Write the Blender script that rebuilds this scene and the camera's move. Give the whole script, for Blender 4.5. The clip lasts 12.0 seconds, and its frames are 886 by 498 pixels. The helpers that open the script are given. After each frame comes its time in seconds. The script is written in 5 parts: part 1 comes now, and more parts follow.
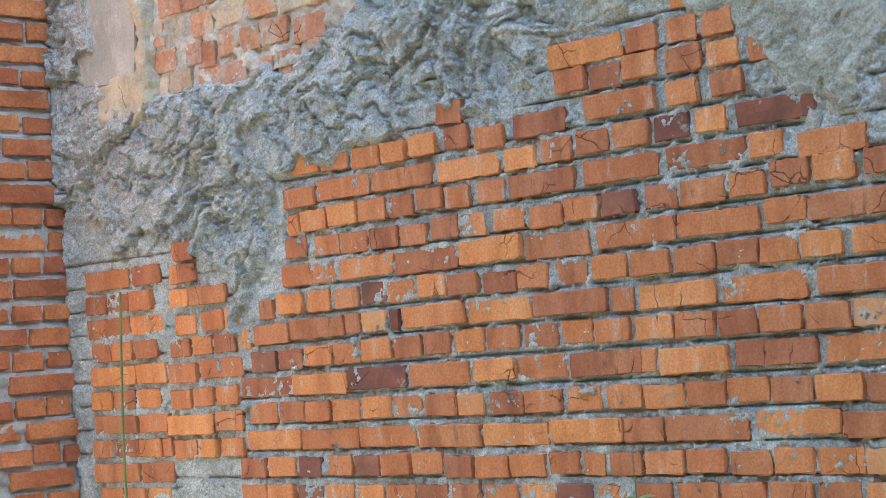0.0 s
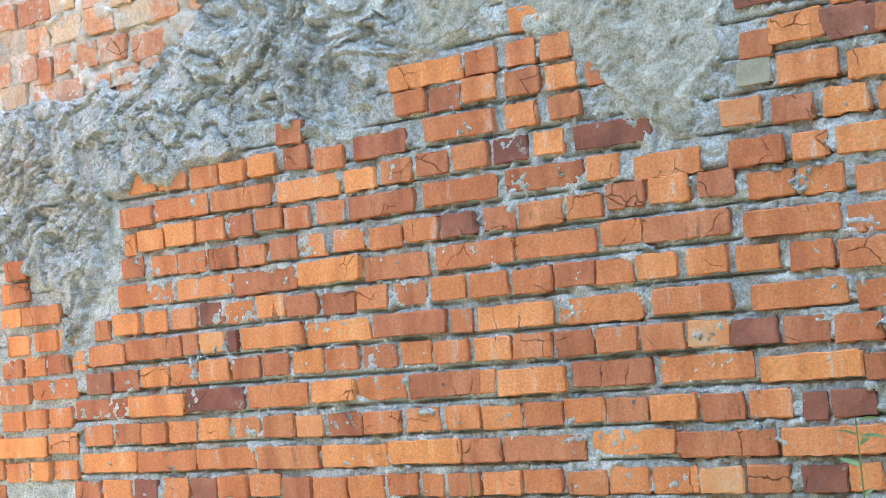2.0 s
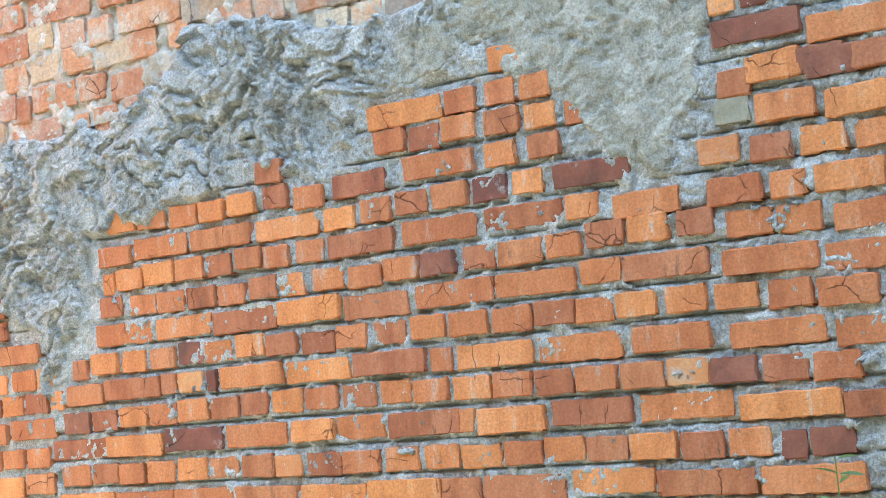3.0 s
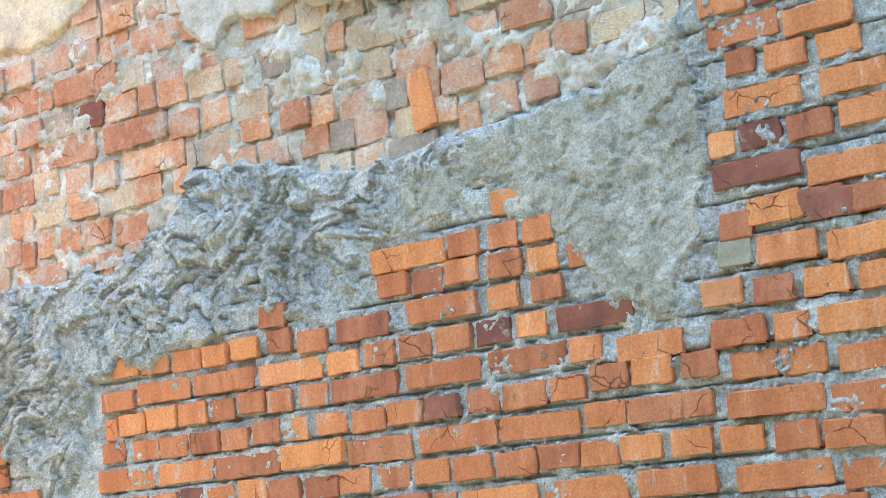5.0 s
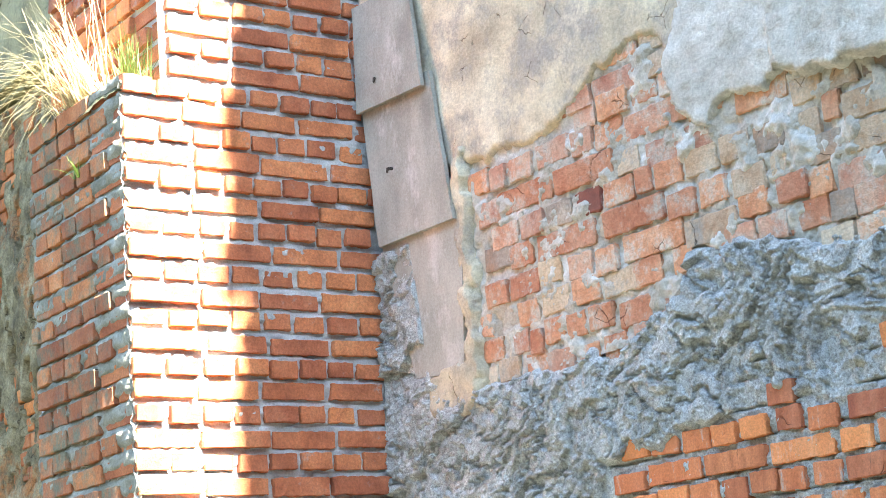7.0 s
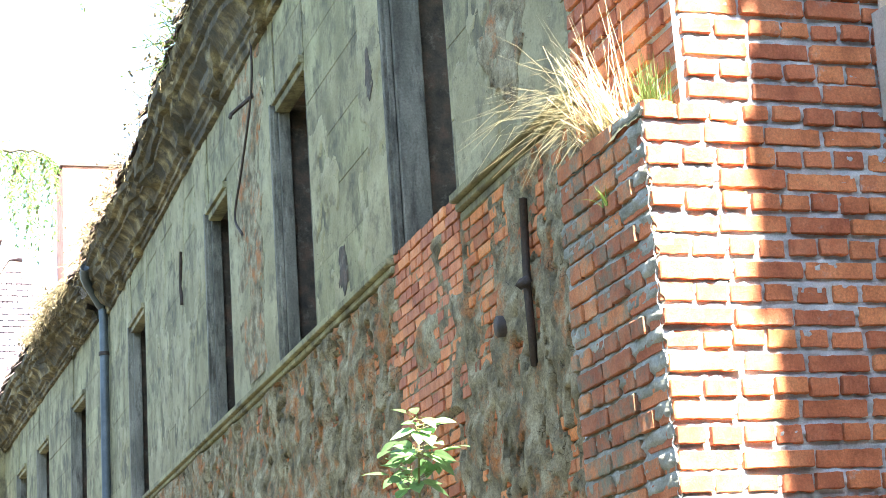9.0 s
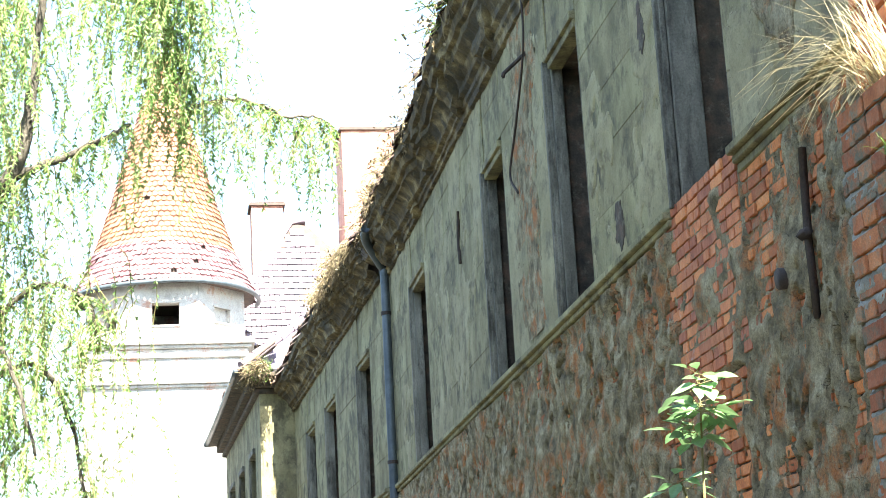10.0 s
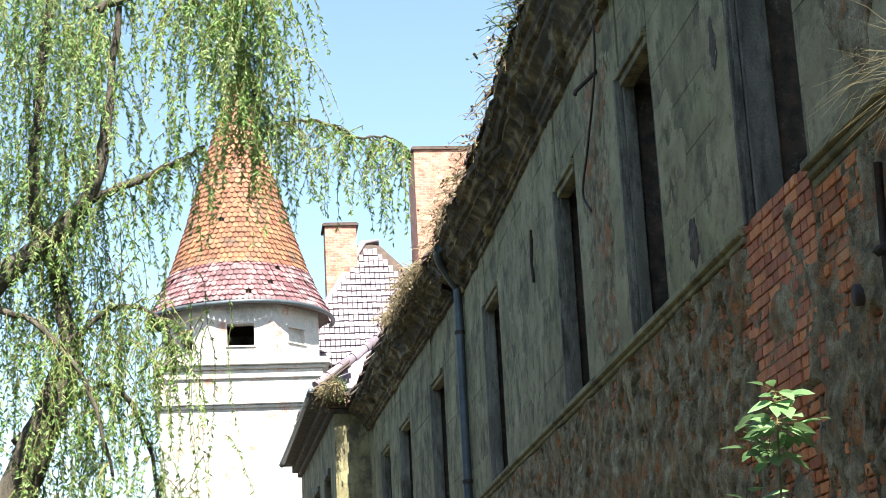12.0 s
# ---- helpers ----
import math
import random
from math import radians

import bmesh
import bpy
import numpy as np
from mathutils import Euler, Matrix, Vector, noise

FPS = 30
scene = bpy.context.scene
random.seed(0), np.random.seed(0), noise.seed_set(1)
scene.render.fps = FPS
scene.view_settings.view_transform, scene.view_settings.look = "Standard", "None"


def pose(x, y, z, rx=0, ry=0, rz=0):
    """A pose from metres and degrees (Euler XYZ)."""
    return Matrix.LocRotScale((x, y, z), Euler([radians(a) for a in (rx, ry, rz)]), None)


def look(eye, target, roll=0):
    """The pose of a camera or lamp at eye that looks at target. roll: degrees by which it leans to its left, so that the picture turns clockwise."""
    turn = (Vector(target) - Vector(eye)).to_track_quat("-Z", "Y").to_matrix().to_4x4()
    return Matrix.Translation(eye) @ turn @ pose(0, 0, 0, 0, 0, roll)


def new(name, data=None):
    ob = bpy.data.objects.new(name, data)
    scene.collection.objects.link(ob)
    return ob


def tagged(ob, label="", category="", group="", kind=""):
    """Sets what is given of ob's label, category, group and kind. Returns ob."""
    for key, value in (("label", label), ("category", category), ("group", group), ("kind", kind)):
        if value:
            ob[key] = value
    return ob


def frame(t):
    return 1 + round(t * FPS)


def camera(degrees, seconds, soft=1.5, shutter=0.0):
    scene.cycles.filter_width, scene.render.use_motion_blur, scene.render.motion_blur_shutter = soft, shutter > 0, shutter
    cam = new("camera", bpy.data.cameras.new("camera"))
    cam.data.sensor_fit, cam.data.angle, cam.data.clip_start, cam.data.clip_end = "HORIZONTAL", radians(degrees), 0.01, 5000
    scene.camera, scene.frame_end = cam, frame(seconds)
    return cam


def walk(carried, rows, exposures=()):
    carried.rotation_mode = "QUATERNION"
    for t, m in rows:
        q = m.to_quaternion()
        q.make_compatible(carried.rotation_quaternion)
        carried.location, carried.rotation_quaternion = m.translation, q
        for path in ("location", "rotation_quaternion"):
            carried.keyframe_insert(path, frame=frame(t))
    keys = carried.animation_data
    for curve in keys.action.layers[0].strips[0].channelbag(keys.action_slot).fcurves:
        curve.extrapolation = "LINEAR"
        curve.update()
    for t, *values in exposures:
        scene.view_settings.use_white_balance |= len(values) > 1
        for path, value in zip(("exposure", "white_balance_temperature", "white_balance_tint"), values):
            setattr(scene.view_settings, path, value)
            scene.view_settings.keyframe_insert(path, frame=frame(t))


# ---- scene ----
cam = camera(28.09, 12.0, soft=0.7)
EYE = Vector((0, -3.4, 1.6))
# seconds, heading to the left of north, tilt upwards, roll
PATH = [
    (0.0, 43.95, 3.21, -4.54),
    (0.5, 39.94, 2.93, -4.57),
    (1.0, 38.60, 3.17, -4.60),
    (1.5, 38.73, 3.39, -4.57),
    (2.0, 38.72, 3.48, -4.57),
    (2.5, 38.21, 4.22, -4.62),
    (4.3, 37.78, 5.88, -4.77),
    (4.5, 37.70, 6.85, -4.81),
    (5.0, 37.68, 9.31, -5.00),
    (5.5, 38.79, 10.32, -5.07),
    (5.8, 40.53, 11.14, -5.17),
    (6.0, 42.36, 11.61, -5.20),
    (6.5, 48.94, 12.65, -5.03),
    (7.0, 53.82, 13.25, -4.88),
    (7.5, 58.53, 13.98, -4.78),
    (7.7, 60.52, 14.22, -4.67),
    (9.3, 74.34, 15.14, -3.77),
    (9.5, 76.61, 14.92, -3.52),
    (10.0, 80.57, 14.42, -3.12),
    (10.5, 82.58, 14.78, -2.98),
    (11.0, 83.11, 14.92, -2.94),
    (11.5, 82.99, 15.11, -2.98),
    (12.0, 82.98, 15.16, -2.98),
]


def heading(yaw, tilt, roll):
    a, b = radians(yaw), radians(tilt)
    way = Vector((-math.sin(a) * math.cos(b), math.cos(a) * math.cos(b), math.sin(b)))
    return look(EYE, EYE + way * 5, roll)


walk(cam, [(t, heading(a, b, c)) for t, a, b, c in PATH],
     exposures=[(0, 3.8, 7600, 6), (0.6, 4.25, 7750, 5), (2.5, 4.32, 7750, 4), (5.5, 4.28, 7650, 2), (7.0, 4.1, 7050, 3), (7.7, 3.85, 7000, 3),
                (9.5, 3.55, 6850, 6), (10.5, 2.75, 6850, 6), (11.0, 2.5, 6800, 6), (11.5, 2.05, 6750, 6), (12, 1.84, 6750, 6)])

# ---- daylight: sun along the facade, a little behind it ----
SUN = Vector((0.72, 0.022, 0.92)).normalized()
world = bpy.data.worlds.new("sky")
scene.world = world
world.use_nodes = True
sky = world.node_tree.nodes.new("ShaderNodeTexSky")
sky.sky_type, sky.sun_disc = "NISHITA", False
sky.ozone_density, sky.dust_density = 1.0, 0.4
sky.sun_elevation = math.asin(SUN.z)
sky.sun_rotation = math.atan2(SUN.x, SUN.y)
backing = world.node_tree.nodes["Background"]
world.node_tree.links.new(sky.outputs[0], backing.inputs[0])
backing.inputs[1].default_value = 0.09
sun = new("sun", bpy.data.lights.new("sun", "SUN"))
sun.data.energy, sun.data.angle, sun.data.color = 5.0, radians(0.6), (1, 0.965, 0.91)
sun.matrix_world = look(SUN * 60, (0, 0, 0))

# ---- materials ----
def surface(name, tones, scale=6.0, fine=90.0, rough=0.85, bump=0.5, grain=0.25, vary=0.0, island=False, stretch=(1, 1, 1),
            metal=0.0, stain=None, stain_scale=1.5, stain_amount=0.5, depth=0.01, through_light=0.0, crack=0.0):
    """tones: colours along a coarse noise; grain: contrast of a fine noise; vary: brightness from piece to piece;
    stain: a colour in large ragged spots; crack: how much of a net of fine dark cracks shows."""
    m = bpy.data.materials.new(name)
    m.use_nodes = True
    n, link = m.node_tree.nodes, m.node_tree.links.new
    bsdf = n["Principled BSDF"]
    place = n.new("ShaderNodeNewGeometry")
    mapping = n.new("ShaderNodeMapping")
    mapping.inputs["Scale"].default_value = stretch
    link(place.outputs["Position"], mapping.inputs[0])
    def tex(s, detail, r=0.6, plain=False):
        t = n.new("ShaderNodeTexNoise")
        t.inputs["Scale"].default_value, t.inputs["Detail"].default_value, t.inputs["Roughness"].default_value = s, detail, r
        link(place.outputs["Position"] if plain else mapping.outputs[0], t.inputs["Vector"])
        return t.outputs["Fac"]
    coarse, small = tex(scale, 5), tex(fine, 6, 0.75, True)
    ramp = n.new("ShaderNodeValToRGB")
    e = ramp.color_ramp.elements
    while len(e) < len(tones):
        e.new(0.5)
    for i, c in enumerate(tones):
        e[i].position = 0.32 + 0.36 * i / max(1, len(tones) - 1)
        e[i].color = (*c, 1)
    link(coarse, ramp.inputs[0])
    colour = ramp.outputs[0]
    def mix(kind, fac, a, b):
        x = n.new("ShaderNodeMix")
        x.data_type, x.blend_type = "RGBA", kind
        for sock, val in ((x.inputs[0], fac), (x.inputs[6], a), (x.inputs[7], b)):
            if isinstance(val, (int, float)):
                sock.default_value = val
            elif isinstance(val, tuple):
                sock.default_value = (*val, 1)
            else:
                link(val, sock)
        return x.outputs[2]
    def ranged(val, a, b, c, d):
        x = n.new("ShaderNodeMapRange")
        for i, q in enumerate((a, b, c, d)):
            x.inputs[i + 1].default_value = q
        link(val, x.inputs[0])
        return x.outputs[0]
    if stain:
        spots = ranged(tex(stain_scale, 9, 0.75), 0.62 - 0.25 * stain_amount, 0.72 - 0.2 * stain_amount, 0, 1)
        colour = mix("MIX", spots, colour, stain)
    if grain:
        colour = mix("MULTIPLY", 1.0, colour, ranged(small, 0.3, 0.7, 1 - grain, 1 + grain))
    if vary:
        if island:
            rnd = place.outputs["Random Per Island"]
        else:
            rnd = n.new("ShaderNodeObjectInfo").outputs["Random"]
        colour = mix("MULTIPLY", 1.0, colour, ranged(rnd, 0, 1, 1 - vary, 1 + vary))
        hue = n.new("ShaderNodeHueSaturation")
        link(ranged(rnd, 0, 1, 0.494, 0.505), hue.inputs["Hue"])
        link(colour, hue.inputs["Color"])
        colour = hue.outputs[0]
    gap = None
    if crack:
        # hair cracks: the seams of warped cells, broken off where a coarse noise is low
        warp = n.new("ShaderNodeTexNoise")
        warp.inputs["Scale"].default_value, warp.inputs["Detail"].default_value = 22, 4
        link(place.outputs["Position"], warp.inputs["Vector"])
        bent = n.new("ShaderNodeVectorMath")
        bent.operation = "MULTIPLY_ADD"
        link(warp.outputs["Color"], bent.inputs[0])
        bent.inputs[1].default_value = (0.035, 0.035, 0.035)
        link(place.outputs["Position"], bent.inputs[2])
        cells = n.new("ShaderNodeTexVoronoi")
        cells.feature = "DISTANCE_TO_EDGE"
        cells.inputs["Scale"].default_value = 8
        link(bent.outputs[0], cells.inputs["Vector"])
        line = ranged(cells.outputs["Distance"], 0.003, 0.012, 1, 0)
        where = ranged(tex(8.0, 2, plain=True), 0.66 - 0.2 * crack, 0.72 - 0.2 * crack, 0, 1)
        both_of = n.new("ShaderNodeMath")
        both_of.operation = "MULTIPLY"
        link(line, both_of.inputs[0])
        link(where, both_of.inputs[1])
        gap = both_of.outputs[0]
        colour = mix("MULTIPLY", gap, colour, (0.36, 0.3, 0.26))
    link(colour, bsdf.inputs["Base Color"])
    bsdf.inputs["Roughness"].default_value, bsdf.inputs["Metallic"].default_value = rough, metal
    if bump:
        add = n.new("ShaderNodeMath")
        add.operation = "MULTIPLY_ADD"
        link(small, add.inputs[0])
        add.inputs[1].default_value = 0.6
        link(coarse, add.inputs[2])
        bp = n.new("ShaderNodeBump")
        bp.inputs["Strength"].default_value, bp.inputs["Distance"].default_value = bump, depth
        tall = add.outputs[0]
        if gap is not None:
            less = n.new("ShaderNodeMath")
            less.operation = "SUBTRACT"
            link(tall, less.inputs[0])
            link(gap, less.inputs[1])
            tall = less.outputs[0]
        link(tall, bp.inputs["Height"])
        link(bp.outputs[0], bsdf.inputs["Normal"])
    if through_light:
        tr = n.new("ShaderNodeBsdfTranslucent")
        link(colour, tr.inputs[0])
        both = n.new("ShaderNodeMixShader")
        both.inputs[0].default_value = through_light
        link(bsdf.outputs[0], both.inputs[1])
        link(tr.outputs[0], both.inputs[2])
        link(both.outputs[0], n["Material Output"].inputs["Surface"])
    return m


WASH = (0.45, 0.42, 0.38)
BRICK = {
    "o": surface("brick_orange", [(0.47, 0.155, 0.058), (0.58, 0.208, 0.078), (0.64, 0.262, 0.115)], 8, 150, 0.8, 0.9, 0.32, 0.19, stretch=(1.8, 1, 0.45), stain=WASH, stain_scale=16, stain_amount=0.14, crack=0.4, depth=0.004),
    "r": surface("brick_red", [(0.32, 0.1, 0.046), (0.43, 0.15, 0.068), (0.5, 0.2, 0.1)], 9, 150, 0.82, 0.9, 0.3, 0.18, stretch=(1.8, 1, 0.45), stain=(0.14, 0.075, 0.05), stain_scale=16, stain_amount=0.15, crack=0.6, depth=0.004),
    "d": surface("brick_dark", [(0.15, 0.06, 0.042), (0.25, 0.085, 0.055), (0.31, 0.12, 0.075)], 10, 140, 0.8, 0.7, 0.18, 0.2, stain=WASH, stain_scale=12, stain_amount=0.06, crack=0.5, depth=0.004),
    "y": surface("brick_yellow", [(0.5, 0.185, 0.075), (0.58, 0.235, 0.1), (0.56, 0.29, 0.15)], 10, 140, 0.85, 0.7, 0.18, 0.1, stain=WASH, stain_scale=12, stain_amount=0.3, crack=0.4, depth=0.004),
    "g": surface("brick_greenish", [(0.2, 0.19, 0.14), (0.3, 0.28, 0.21), (0.36, 0.34, 0.27)], 10, 140, 0.9, 0.7, 0.18, 0.1, depth=0.004),
}
PALE = (0.58, 0.53, 0.45)
M_OLD = surface("brick_weathered", [(0.5, 0.2, 0.105), (0.6, 0.29, 0.165), (0.64, 0.38, 0.245)], 11, 90, 0.92, 1.0, 0.25, 0.16, stain=PALE, stain_scale=9, stain_amount=0.5, crack=0.35, depth=0.014)
M_OLDPINK = surface("brick_pink", [(0.48, 0.22, 0.14), (0.6, 0.34, 0.23), (0.62, 0.43, 0.31)], 11, 90, 0.92, 1.0, 0.25, 0.14, stain=PALE, stain_scale=8, stain_amount=0.6, crack=0.35, depth=0.014)
M_OLDPALE = surface("brick_pale", [(0.5, 0.33, 0.2), (0.6, 0.47, 0.33), (0.62, 0.54, 0.42)], 11, 90, 0.92, 1.0, 0.25, 0.12, stain=(0.42, 0.39, 0.34), stain_scale=8, stain_amount=0.35, crack=0.3, depth=0.014)
M_OLDGREY = surface("brick_sooty", [(0.24, 0.2, 0.165), (0.36, 0.3, 0.245), (0.46, 0.4, 0.33)], 9, 80, 0.92, 1.0, 0.3, 0.2, stain=(0.46, 0.3, 0.2), stain_scale=8, stain_amount=0.5, crack=0.3, depth=0.014)
M_PIER = surface("brick_red_pier", [(0.37, 0.115, 0.05), (0.53, 0.175, 0.074), (0.61, 0.235, 0.108)], 8, 110, 0.82, 0.8, 0.32, 0.22, stain=(0.4, 0.3, 0.26), stain_scale=9, stain_amount=0.12)
M_MOSSY = surface("brick_mossy", [(0.33, 0.11, 0.05), (0.46, 0.165, 0.07), (0.52, 0.225, 0.11)], 8, 110, 0.9, 0.8, 0.3, 0.28, stain=(0.19, 0.18, 0.125), stain_scale=6, stain_amount=0.6)
M_FAR = surface("brick_facade", [(0.36, 0.105, 0.036), (0.5, 0.165, 0.055), (0.48, 0.22, 0.1)], 6, 70, 0.9, 0.9, 0.35, 0.35, island=True, stain=(0.26, 0.2, 0.13), stain_scale=4, stain_amount=0.35)
M_MORTAR = surface("cement_mortar", [(0.38, 0.4, 0.395), (0.53, 0.55, 0.54), (0.69, 0.705, 0.685)], 14, 170, 0.95, 1.0, 0.6, stain=(0.3, 0.31, 0.3), stain_scale=7, stain_amount=0.35, depth=0.014)
M_SANDY = surface("sandy_mortar", [(0.34, 0.335, 0.285), (0.45, 0.445, 0.385), (0.57, 0.565, 0.505)], 14, 170, 0.95, 1.0, 0.5, stain=(0.3, 0.285, 0.225), stain_scale=8, stain_amount=0.35, depth=0.012)
M_PIERMORTAR = surface("pier_mortar", [(0.34, 0.355, 0.37), (0.47, 0.48, 0.49), (0.6, 0.605, 0.605)], 9, 140, 0.95, 0.9, 0.25)
M_MOSSMORTAR = surface("mossy_mortar", [(0.17, 0.168, 0.13), (0.3, 0.298, 0.25), (0.44, 0.435, 0.385)], 7, 90, 0.95, 0.9, 0.3)
M_PLASTER = surface("old_plaster", [(0.42, 0.365, 0.265), (0.61, 0.54, 0.39), (0.75, 0.69, 0.535)], 5, 100, 0.95, 0.8, 0.25, stain=(0.38, 0.35, 0.3), stain_scale=4.5, stain_amount=0.55, crack=0.3)
M_LEDGE = surface("cement_crust", [(0.44, 0.43, 0.38), (0.58, 0.57, 0.52), (0.72, 0.71, 0.66)], 6, 110, 0.95, 0.9, 0.25, stain=(0.42, 0.4, 0.34), stain_scale=5, stain_amount=0.35)
M_FACADE = surface("facade_plaster", [(0.15, 0.132, 0.066), (0.25, 0.222, 0.118), (0.35, 0.315, 0.175)], 2.2, 70, 0.95, 0.8, 0.24, 0.06, stain=(0.1, 0.088, 0.052), stain_scale=2.6, stain_amount=0.55, stretch=(1, 1, 0.75), crack=0.45)
M_RENDER = surface("crumbling_render", [(0.1, 0.08, 0.042), (0.26, 0.212, 0.12), (0.46, 0.395, 0.25)], 6.5, 75, 0.95, 1.0, 0.5, stain=(0.42, 0.16, 0.048), stain_scale=3.2, stain_amount=0.42, depth=0.03, crack=0.9)
M_STONE = surface("grey_surround", [(0.1, 0.094, 0.072), (0.17, 0.16, 0.125), (0.27, 0.253, 0.2)], 5, 60, 0.92, 0.9, 0.3, stain=(0.06, 0.055, 0.042), stain_scale=4, stain_amount=0.55, stretch=(1, 1, 0.3), depth=0.02)
M_BOARD = surface("weathered_board", [(0.26, 0.258, 0.225), (0.36, 0.356, 0.312), (0.46, 0.454, 0.4)], 6, 110, 0.88, 0.6, 0.2, stain=(0.58, 0.57, 0.54), stain_scale=4, stain_amount=0.3, stretch=(1, 1, 0.5))
M_IRON = surface("rusty_iron", [(0.03, 0.022, 0.018), (0.06, 0.04, 0.03)], 20, 90, 0.8, 0.6, 0.3)
M_PIPE = surface("painted_pipe", [(0.06, 0.075, 0.085), (0.1, 0.12, 0.135)], 5, 60, 0.5, 0.2, 0.2, metal=0.3)
M_CORNICE = surface("broken_cornice", [(0.035, 0.028, 0.016), (0.13, 0.095, 0.045), (0.36, 0.285, 0.15)], 3.6, 60, 0.95, 0.9, 0.4, stain=(0.06, 0.05, 0.034), stain_scale=2, stain_amount=0.6, depth=0.03)
M_TILE = surface("roof_tile_dark", [(0.06, 0.045, 0.04), (0.11, 0.07, 0.055)], 4, 60, 0.85, 0.4, 0.3, 0.3, island=True)
M_TILE_ORANGE = surface("tile_orange", [(0.14, 0.055, 0.032), (0.24, 0.1, 0.05), (0.27, 0.145, 0.08)], 3, 40, 0.8, 0.3, 0.2, 0.28, island=True, stain=(0.13, 0.09, 0.06), stain_scale=1.8, stain_amount=0.45)
M_TILE_PURPLE = surface("tile_purple", [(0.12, 0.05, 0.055), (0.19, 0.085, 0.09), (0.36, 0.27, 0.27)], 2.2, 40, 0.65, 0.3, 0.25, 0.35, island=True, stain=(0.42, 0.38, 0.38), stain_scale=1.3, stain_amount=0.35)
M_TILE_GREY = surface("tile_grey_red", [(0.16, 0.125, 0.15), (0.24, 0.195, 0.225), (0.33, 0.29, 0.32)], 3, 40, 0.6, 0.3, 0.2, 0.3, island=True)
M_TOWER = surface("tower_plaster", [(0.3, 0.288, 0.27), (0.42, 0.405, 0.385), (0.5, 0.487, 0.465)], 1.8, 30, 0.95, 0.8, 0.25, stain=(0.34, 0.2, 0.15), stain_scale=1.8, stain_amount=0.42, crack=0.4)
M_CHIMNEY = surface("chimney_brick", [(0.32, 0.14, 0.1), (0.42, 0.21, 0.155), (0.46, 0.27, 0.21)], 3, 40, 0.9, 0.4, 0.25, 0.25, island=True)
M_BARK = surface("willow_bark", [(0.05, 0.042, 0.032), (0.1, 0.085, 0.065), (0.15, 0.13, 0.1)], 9, 60, 0.95, 1.0, 0.35, stretch=(1, 1, 0.3), depth=0.03)
M_TWIG = surface("willow_twig", [(0.16, 0.14, 0.05), (0.24, 0.2, 0.09)], 9, 60, 0.8, 0, 0.2)
M_LEAF = surface("willow_leaf", [(0.14, 0.26, 0.06), (0.22, 0.35, 0.11), (0.35, 0.43, 0.2)], 3, 40, 0.5, 0, 0.15, 0.35, island=True, through_light=0.42)
M_SAPLING = surface("sapling_leaf", [(0.15, 0.29, 0.11), (0.26, 0.4, 0.19)], 9, 60, 0.42, 0.1, 0.15, 0.35, island=True, through_light=0.35)
M_DRYGRASS = surface("dry_grass", [(0.45, 0.38, 0.22), (0.62, 0.55, 0.36)], 9, 60, 0.8, 0, 0.2, 0.3, island=True, through_light=0.2)
M_GRASS = surface("green_grass", [(0.09, 0.15, 0.03), (0.16, 0.22, 0.06)], 9, 60, 0.7, 0, 0.2, 0.3, island=True, through_light=0.3)
M_GROUND = surface("grassy_ground", [(0.022, 0.024, 0.015), (0.035, 0.035, 0.026), (0.05, 0.046, 0.038)], 0.8, 20, 0.95, 0.6, 0.3)
M_CREEPER = surface("dry_creeper", [(0.13, 0.1, 0.055), (0.26, 0.2, 0.11)], 9, 60, 0.85, 0, 0.2, 0.35, island=True)
M_STEM = surface("green_stem", [(0.09, 0.15, 0.04), (0.15, 0.2, 0.07)], 9, 60, 0.7, 0, 0.2)
M_SKIN = surface("peeling_plaster", [(0.23, 0.198, 0.105), (0.31, 0.27, 0.152), (0.39, 0.345, 0.205)], 2.2, 70, 0.95, 0.8, 0.22, stain=(0.17, 0.148, 0.09), stain_scale=3.2, stain_amount=0.5, crack=0.5)
M_LIME = surface("lime_mortar", [(0.4, 0.365, 0.3), (0.52, 0.485, 0.42), (0.74, 0.72, 0.68)], 9, 120, 0.95, 0.9, 0.25, depth=0.008)
# dark brown of the facade core; also shade painted on soffit and plaster holes
M_DARKBROWN = surface("dark_brown", [(0.035, 0.03, 0.022), (0.07, 0.055, 0.04), (0.12, 0.075, 0.05)], 7, 60, 0.95, 0.9, 0.3, stain=(0.16, 0.145, 0.11), stain_scale=6, stain_amount=0.3)
M_SCREEN = surface("dark_screen", [(0.02, 0.03, 0.012), (0.04, 0.06, 0.02)], 1, 20, 0.95, 0.8, 0.3)
M_MOSS = surface("moss", [(0.05, 0.055, 0.03), (0.1, 0.1, 0.055)], 14, 90, 0.95, 0.9, 0.3)


# ---- building tools ----
def part(name, bm, material, parent=None, label=""):
    """Links a bmesh, or a ready mesh, as one object."""
    if isinstance(bm, bpy.types.Mesh):
        me = bm
    else:
        me = bpy.data.meshes.new(name)
        bm.to_mesh(me)
        bm.free()
    if material and not me.materials:
        me.materials.append(material)
    ob = new(name, me)
    ob.parent = parent
    if label:
        ob["label"] = label
    return ob


def thing(name, label, category, group="", kind="", at=(0, 0, 0)):
    ob = new(name)
    ob.location = at
    return tagged(ob, label, category, group, kind)


